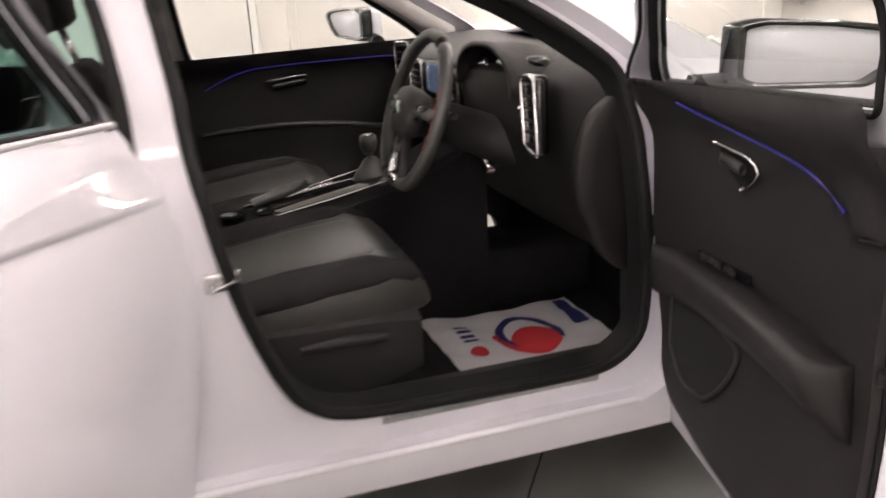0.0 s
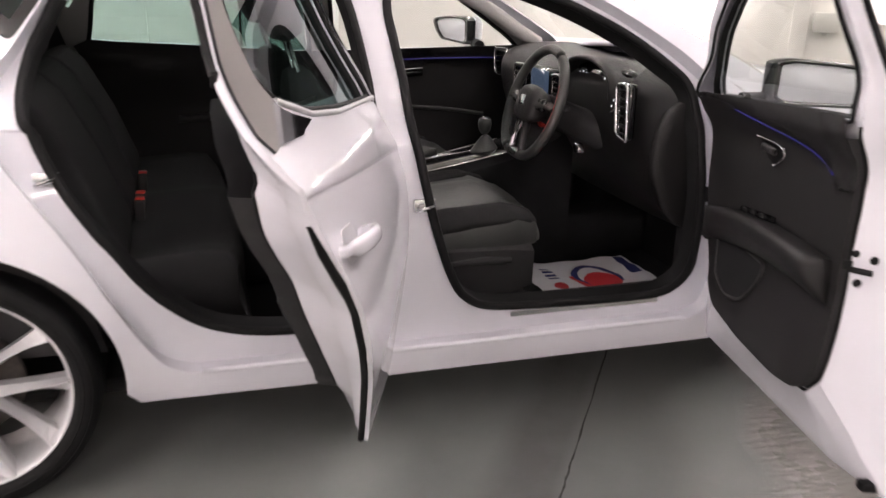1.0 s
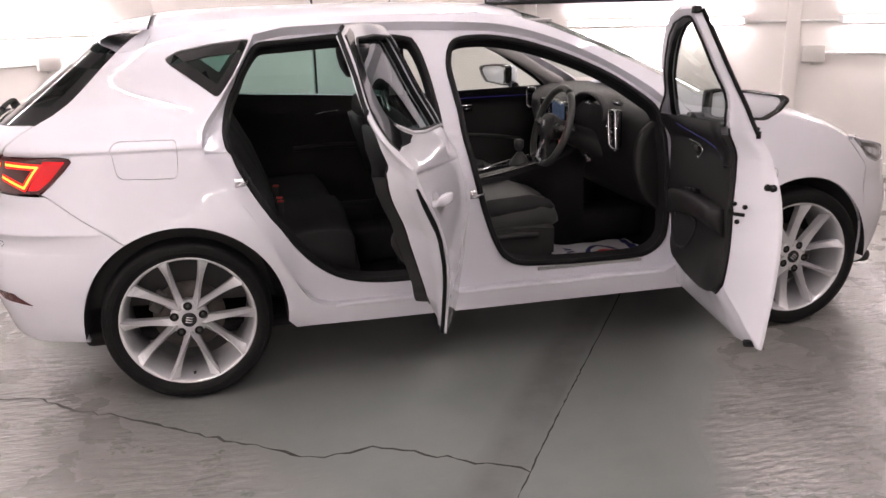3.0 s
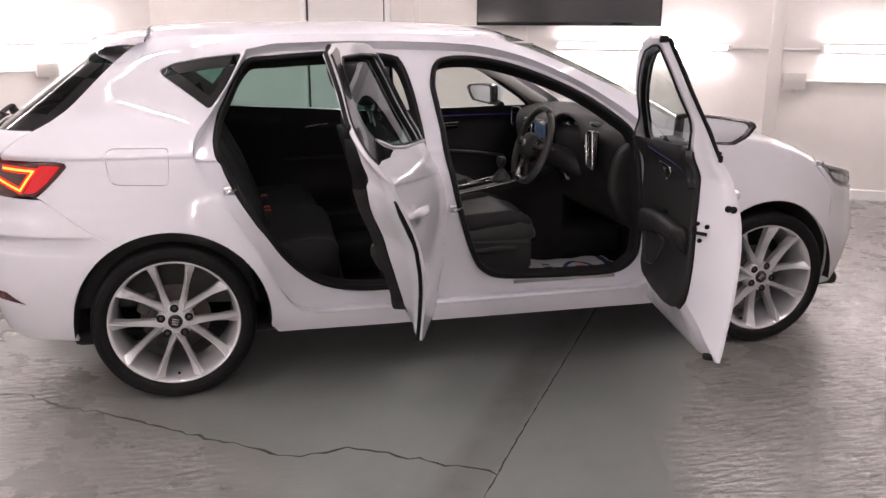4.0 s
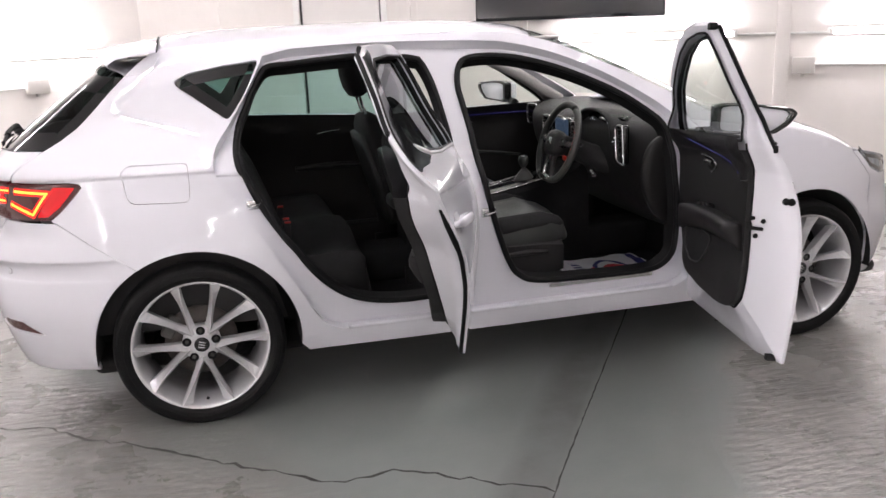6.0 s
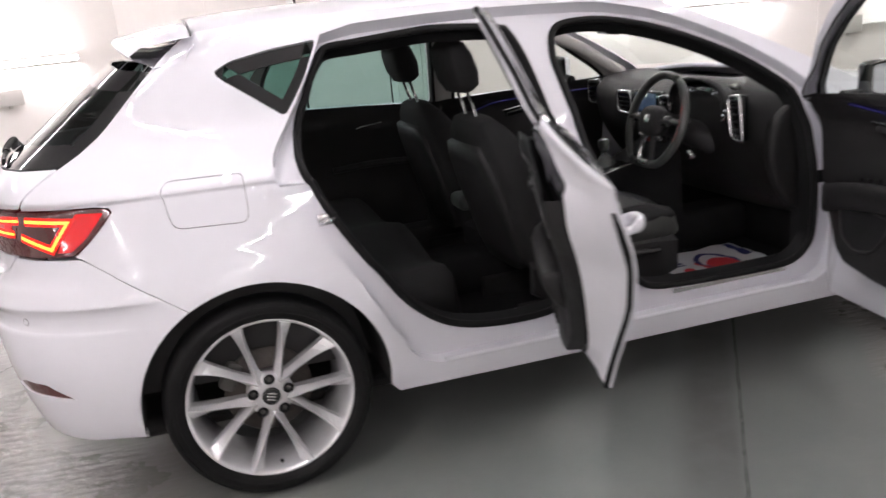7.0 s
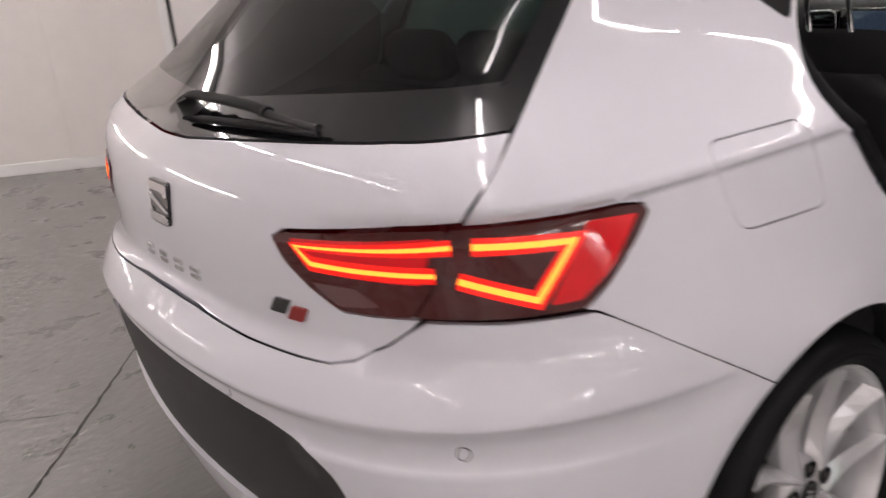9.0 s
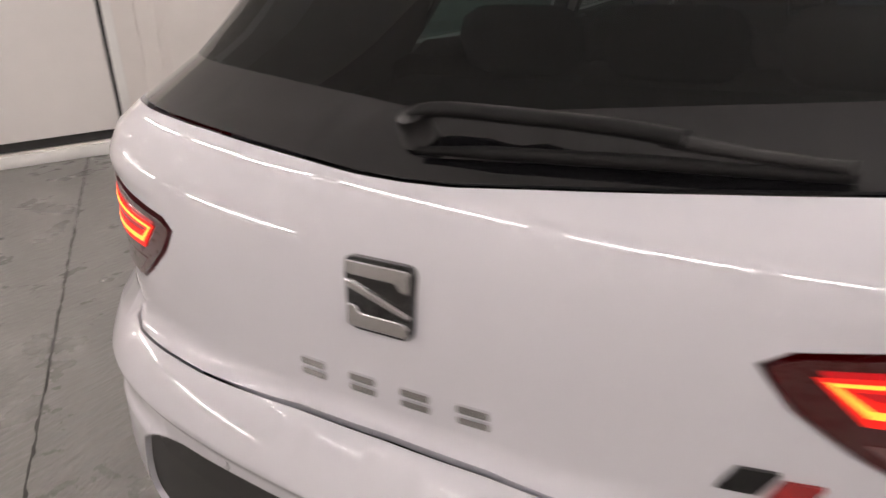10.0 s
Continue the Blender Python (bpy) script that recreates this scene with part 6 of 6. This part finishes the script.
# Seats.
def soft_ring(c, ax, az, w, h, bolster=0.0, n=28, p=.55):
    """A rounded slab section across the car at centre c; az is the way its face looks."""
    out = []
    for k in range(n):
        a = 2 * math.pi * k / n
        y = w * abs(math.cos(a)) ** p * math.copysign(1, math.cos(a))
        t = h * abs(math.sin(a)) ** p * math.copysign(1, math.sin(a))
        if t > 0:
            t += bolster * (min(1, abs(y) / w)) ** 5 * (1 - max(0, (abs(y) / w - .93)) * 6)
        out.append(Vector(c) + Vector((0, y, 0)) + Vector(az) * t)
    return out


def front_seat(y):
    seat = empty("front_seat")
    seat.parent = car
    up = Vector((-.10, 0, 1)).normalized()
    part("cushion", loft([soft_ring((x, y, z), None, up, w, h, b) for x, z, w, h, b in ((1.02, .50, .20, .03, 0), (1.06, .49, .25, .07, .03), (1.20, .50, .265, .08, .05), (1.38, .525, .268, .08, .05), (1.52, .545, .265, .075, .035), (1.585, .54, .25, .06, .01), (1.61, .52, .22, .03, 0))]), LEATHER, seat, "dark grey leather cushion with cloth bolsters")
    part("cushion_insert", loft([soft_ring((x, y, z), None, up, w, .012, 0, 20, .7) for x, z, w in ((1.10, .565, .10), (1.16, .573, .155), (1.35, .598, .165), (1.50, .612, .16), (1.57, .602, .12))]), LEATHER, seat)
    for s in (-1, 1):
        part("bolster", loft([[Vector((x, y + s * .225 + r * math.cos(2 * math.pi * k / 12), z + r * .9 * math.sin(2 * math.pi * k / 12))) for k in range(12)] for x, z, r in ((1.04, .55, .02), (1.10, .562, .042), (1.30, .585, .048), (1.48, .598, .044), (1.565, .585, .030), (1.59, .57, .012))]), CLOTH, seat)
    back_dir = Vector((-.30, 0, 1)).normalized()
    face = Vector((1, 0, .30)).normalized()
    base = Vector((1.06, y, .46))
    part("backrest", loft([soft_ring(base + back_dir * d, None, face, w, h, b) for d, w, h, b in ((0, .22, .05, 0), (.06, .255, .085, .03), (.20, .262, .085, .05), (.36, .262, .08, .06), (.46, .24, .07, .045), (.53, .20, .055, .02), (.575, .15, .035, 0), (.585, .10, .015, 0))]), CLOTH, seat, "black cloth seat back")
    part("back_panel", loft([soft_ring(base + back_dir * d - face * .062, None, -face, w, .03, 0) for d, w in ((.02, .17), (.08, .215), (.30, .225), (.44, .20), (.50, .15))]), BLACK_TRIM, seat)
    for s in (-1, 1):
        part("headrest_post", tube([base + back_dir * .56 + Vector((0, s * .055, 0)), base + back_dir * .70 + Vector((0, s * .055, 0))], .0065, 8), CHROME, seat)
    hc = base + back_dir * .68
    part("headrest", loft([soft_ring(hc + back_dir * d + face * .005, None, face, w, h, 0, 24, .6) for d, w, h in ((0, .085, .02), (.012, .105, .045), (.06, .122, .058), (.12, .122, .055), (.165, .108, .045), (.185, .085, .02))]), CLOTH, seat)
    out = -1 if y < 0 else 1
    yo = y + out * .262
    part("side_valance", loft([[Vector((x, yo - out * .03, zb)), Vector((x, yo + out * .012, zb + .01)), Vector((x, yo + out * .016, zt - .02)), Vector((x, yo - out * .02, zt))] for x, zb, zt in ((.98, .38, .50), (1.05, .33, .53), (1.30, .33, .525), (1.48, .34, .52), (1.57, .37, .51))]), BLACK_TRIM, seat, smooth=False)
    part("height_lever", tube([(1.30, yo + out * .022, .47), (1.40, yo + out * .026, .475), (1.49, yo + out * .024, .47)], [.008, .013, .010], 8), BLACK_TRIM, seat)
    part("recliner_wheel", lathe([(0, -.012), (.036, -.012), (.044, -.004), (.044, .012)], 28), BLACK_TRIM, seat).matrix_basis = pose(1.045, yo + (-.012 if out < 0 else .012), .465, 0, 0, 0 if out < 0 else 180)
    for s in (-1, 1):
        part("seat_rail", box_bm(.95, 1.58, y + s * .19 - .018, y + s * .19 + .018, .245, .33, .006), UNDERBODY, seat)
    part("buckle", box_bm(1.13, 1.155, y - out * .235 - .02, y - out * .235 + .02, .53, .605, .006), BLACK_TRIM, seat)
    part("buckle_button", box_bm(1.132, 1.158, y - out * .235 - .014, y - out * .235 + .014, .603, .612, .003), RED_PLASTIC, seat, "red buckle button")
    return seat


front_seat(-.365)
front_seat(.365)
bench = empty("rear_bench")
bench.parent = car
part("cushion", loft([[Vector((x + dx, y, z + .028 * math.cos(abs(y) * 9))) for y, dx in [(-.66 + 1.32 * k / 22, -.04 * (abs(-.66 + 1.32 * k / 22) / .66) ** 4) for k in range(23)]] + [Vector((x, .62, zb)), Vector((x, -.62, zb))] for x, z, zb in ((.22, .53, .40), (.40, .53, .30), (.62, .545, .28), (.69, .535, .28), (.715, .50, .30), (.715, .40, .30))]), CLOTH, bench, "black cloth rear bench cushion")
for y0, y1 in ((-.66, -.20), (-.195, .195), (.20, .66)):
    c = (y0 + y1) / 2
    part("backrest", loft([soft_ring((x, c, z), None, Vector((1, 0, .35)).normalized(), (y1 - y0) / 2, h, .02, 28, .5) for x, z, h in ((.34, .50, .05), (.31, .56, .085), (.24, .75, .085), (.16, .93, .075), (.13, .985, .05), (.125, 1.0, .02))]), CLOTH, bench)
for y in (-.31, .0, .31):
    part("headrest", loft([soft_ring((x, y, z), None, Vector((1, 0, .3)).normalized(), w, h, 0, 24, .55) for x, z, w, h in ((.10, 1.0, .10, .03), (.095, 1.02, .125, .045), (.08, 1.07, .13, .045), (.07, 1.105, .115, .035), (.068, 1.118, .09, .015))]), CLOTH, bench)
for y in (-.165, -.085, .20):
    buckle = part("buckle", box_bm(.395, .425, y - .017, y + .017, .53, .60, .006, 2, pose(0, 0, 0)), BLACK_TRIM, bench)
    part("buckle_button", box_bm(.399, .428, y - .012, y + .012, .598, .606, .003), RED_PLASTIC, buckle, "red buckle button")
part("parcel_shelf", box_bm(-.55, .06, -.56, .56, .955, .985, .01), CARPET, car)
part("boot_floor", box_bm(-.68, .2, -.60, .60, .40, .43), CARPET, car)

# Interior mirror, sun visors, seat belts.
part("interior_mirror", loft([[Vector((1.66 + dx, y, 1.262 + s * math.sin(2 * math.pi * k / 16) * .032 + .0)) + Vector((.016 * math.cos(2 * math.pi * k / 16), 0, 0)) for k in range(16)] for y, s, dx in ((-.115, .5, .0), (-.10, 1, 0), (.10, 1, .02), (.115, .5, .022))]), GLOSS_BLACK, car)
for y in (-.34, .34):
    part("sun_visor", box_bm(1.47, 1.60, y - .18, y + .18, 1.372, 1.386, .006, 2, Matrix.Translation((0, 0, 0))), HEADLINER, car)
belt = [on_skin(1.075, 1.24, .145), on_skin(1.07, 1.0, .16), on_skin(1.06, .70, .16), on_skin(1.05, .40, .16)]
part("seat_belt", tube(belt, .022, 8, flat=.12), CLOTH, car)

# Paper mat on the driver's floor.
def mat_fn(a, b):
    x = 1.71 + .46 * a
    y = -.62 + .50 * b - .03 * math.sin(3 * a)
    return (x, y, .2515 + .006 * math.sin(9 * a + 4 * b) ** 2 + .004 * math.sin(17 * b + 5 * a) ** 2)


paper = grid_part("paper_mat", mat_fn, 24, 24, PAPER, None)
tagged(paper, "white disposable paper floor mat printed in red and navy", "floor mat")


def print_shape(name, pts, material, lift=.0016):
    uv, faces, _ = flat_mesh(pts, (), .03)
    out = []
    for u, v in uv:
        p = mat_fn(u, v)
        out.append((p[0], p[1], p[2] + lift))
    return part(name, (out, faces), material, paper)


def blob(cu, cv, ru, rv, a0=0, a1=360, inner=None, n=28):
    outer = [(cu + ru * math.cos(radians(a0 + (a1 - a0) * k / n)), cv + rv * math.sin(radians(a0 + (a1 - a0) * k / n))) for k in range(n + 1)]
    if inner is None:
        return outer[:-1]
    return outer + [(cu + inner * ru * math.cos(radians(a1 - (a1 - a0) * k / n)), cv + .02 + inner * rv * math.sin(radians(a1 - (a1 - a0) * k / n))) for k in range(n + 1)]


print_shape("navy_swirl", blob(.55, .62, .20, .24, -30, 230, .72), NAVY)
print_shape("red_disc", blob(.56, .55, .15, .15), RED_PRINT, .002)
print_shape("red_swirl", blob(.52, .60, .20, .22, 160, 330, .80), RED_PRINT, .0024)
print_shape("navy_band", rounded([(.86, .60), (.97, .60), (.97, .97), (.88, .97)], .03), NAVY)
print_shape("red_dot", blob(.19, .50, .05, .06), RED_PRINT)
for k, v in enumerate((.62, .68, .74, .80)):
    print_shape("text_bar", rounded([(.15, v), (.235, v), (.235, v + .035), (.15, v + .035)], .005), NAVY)
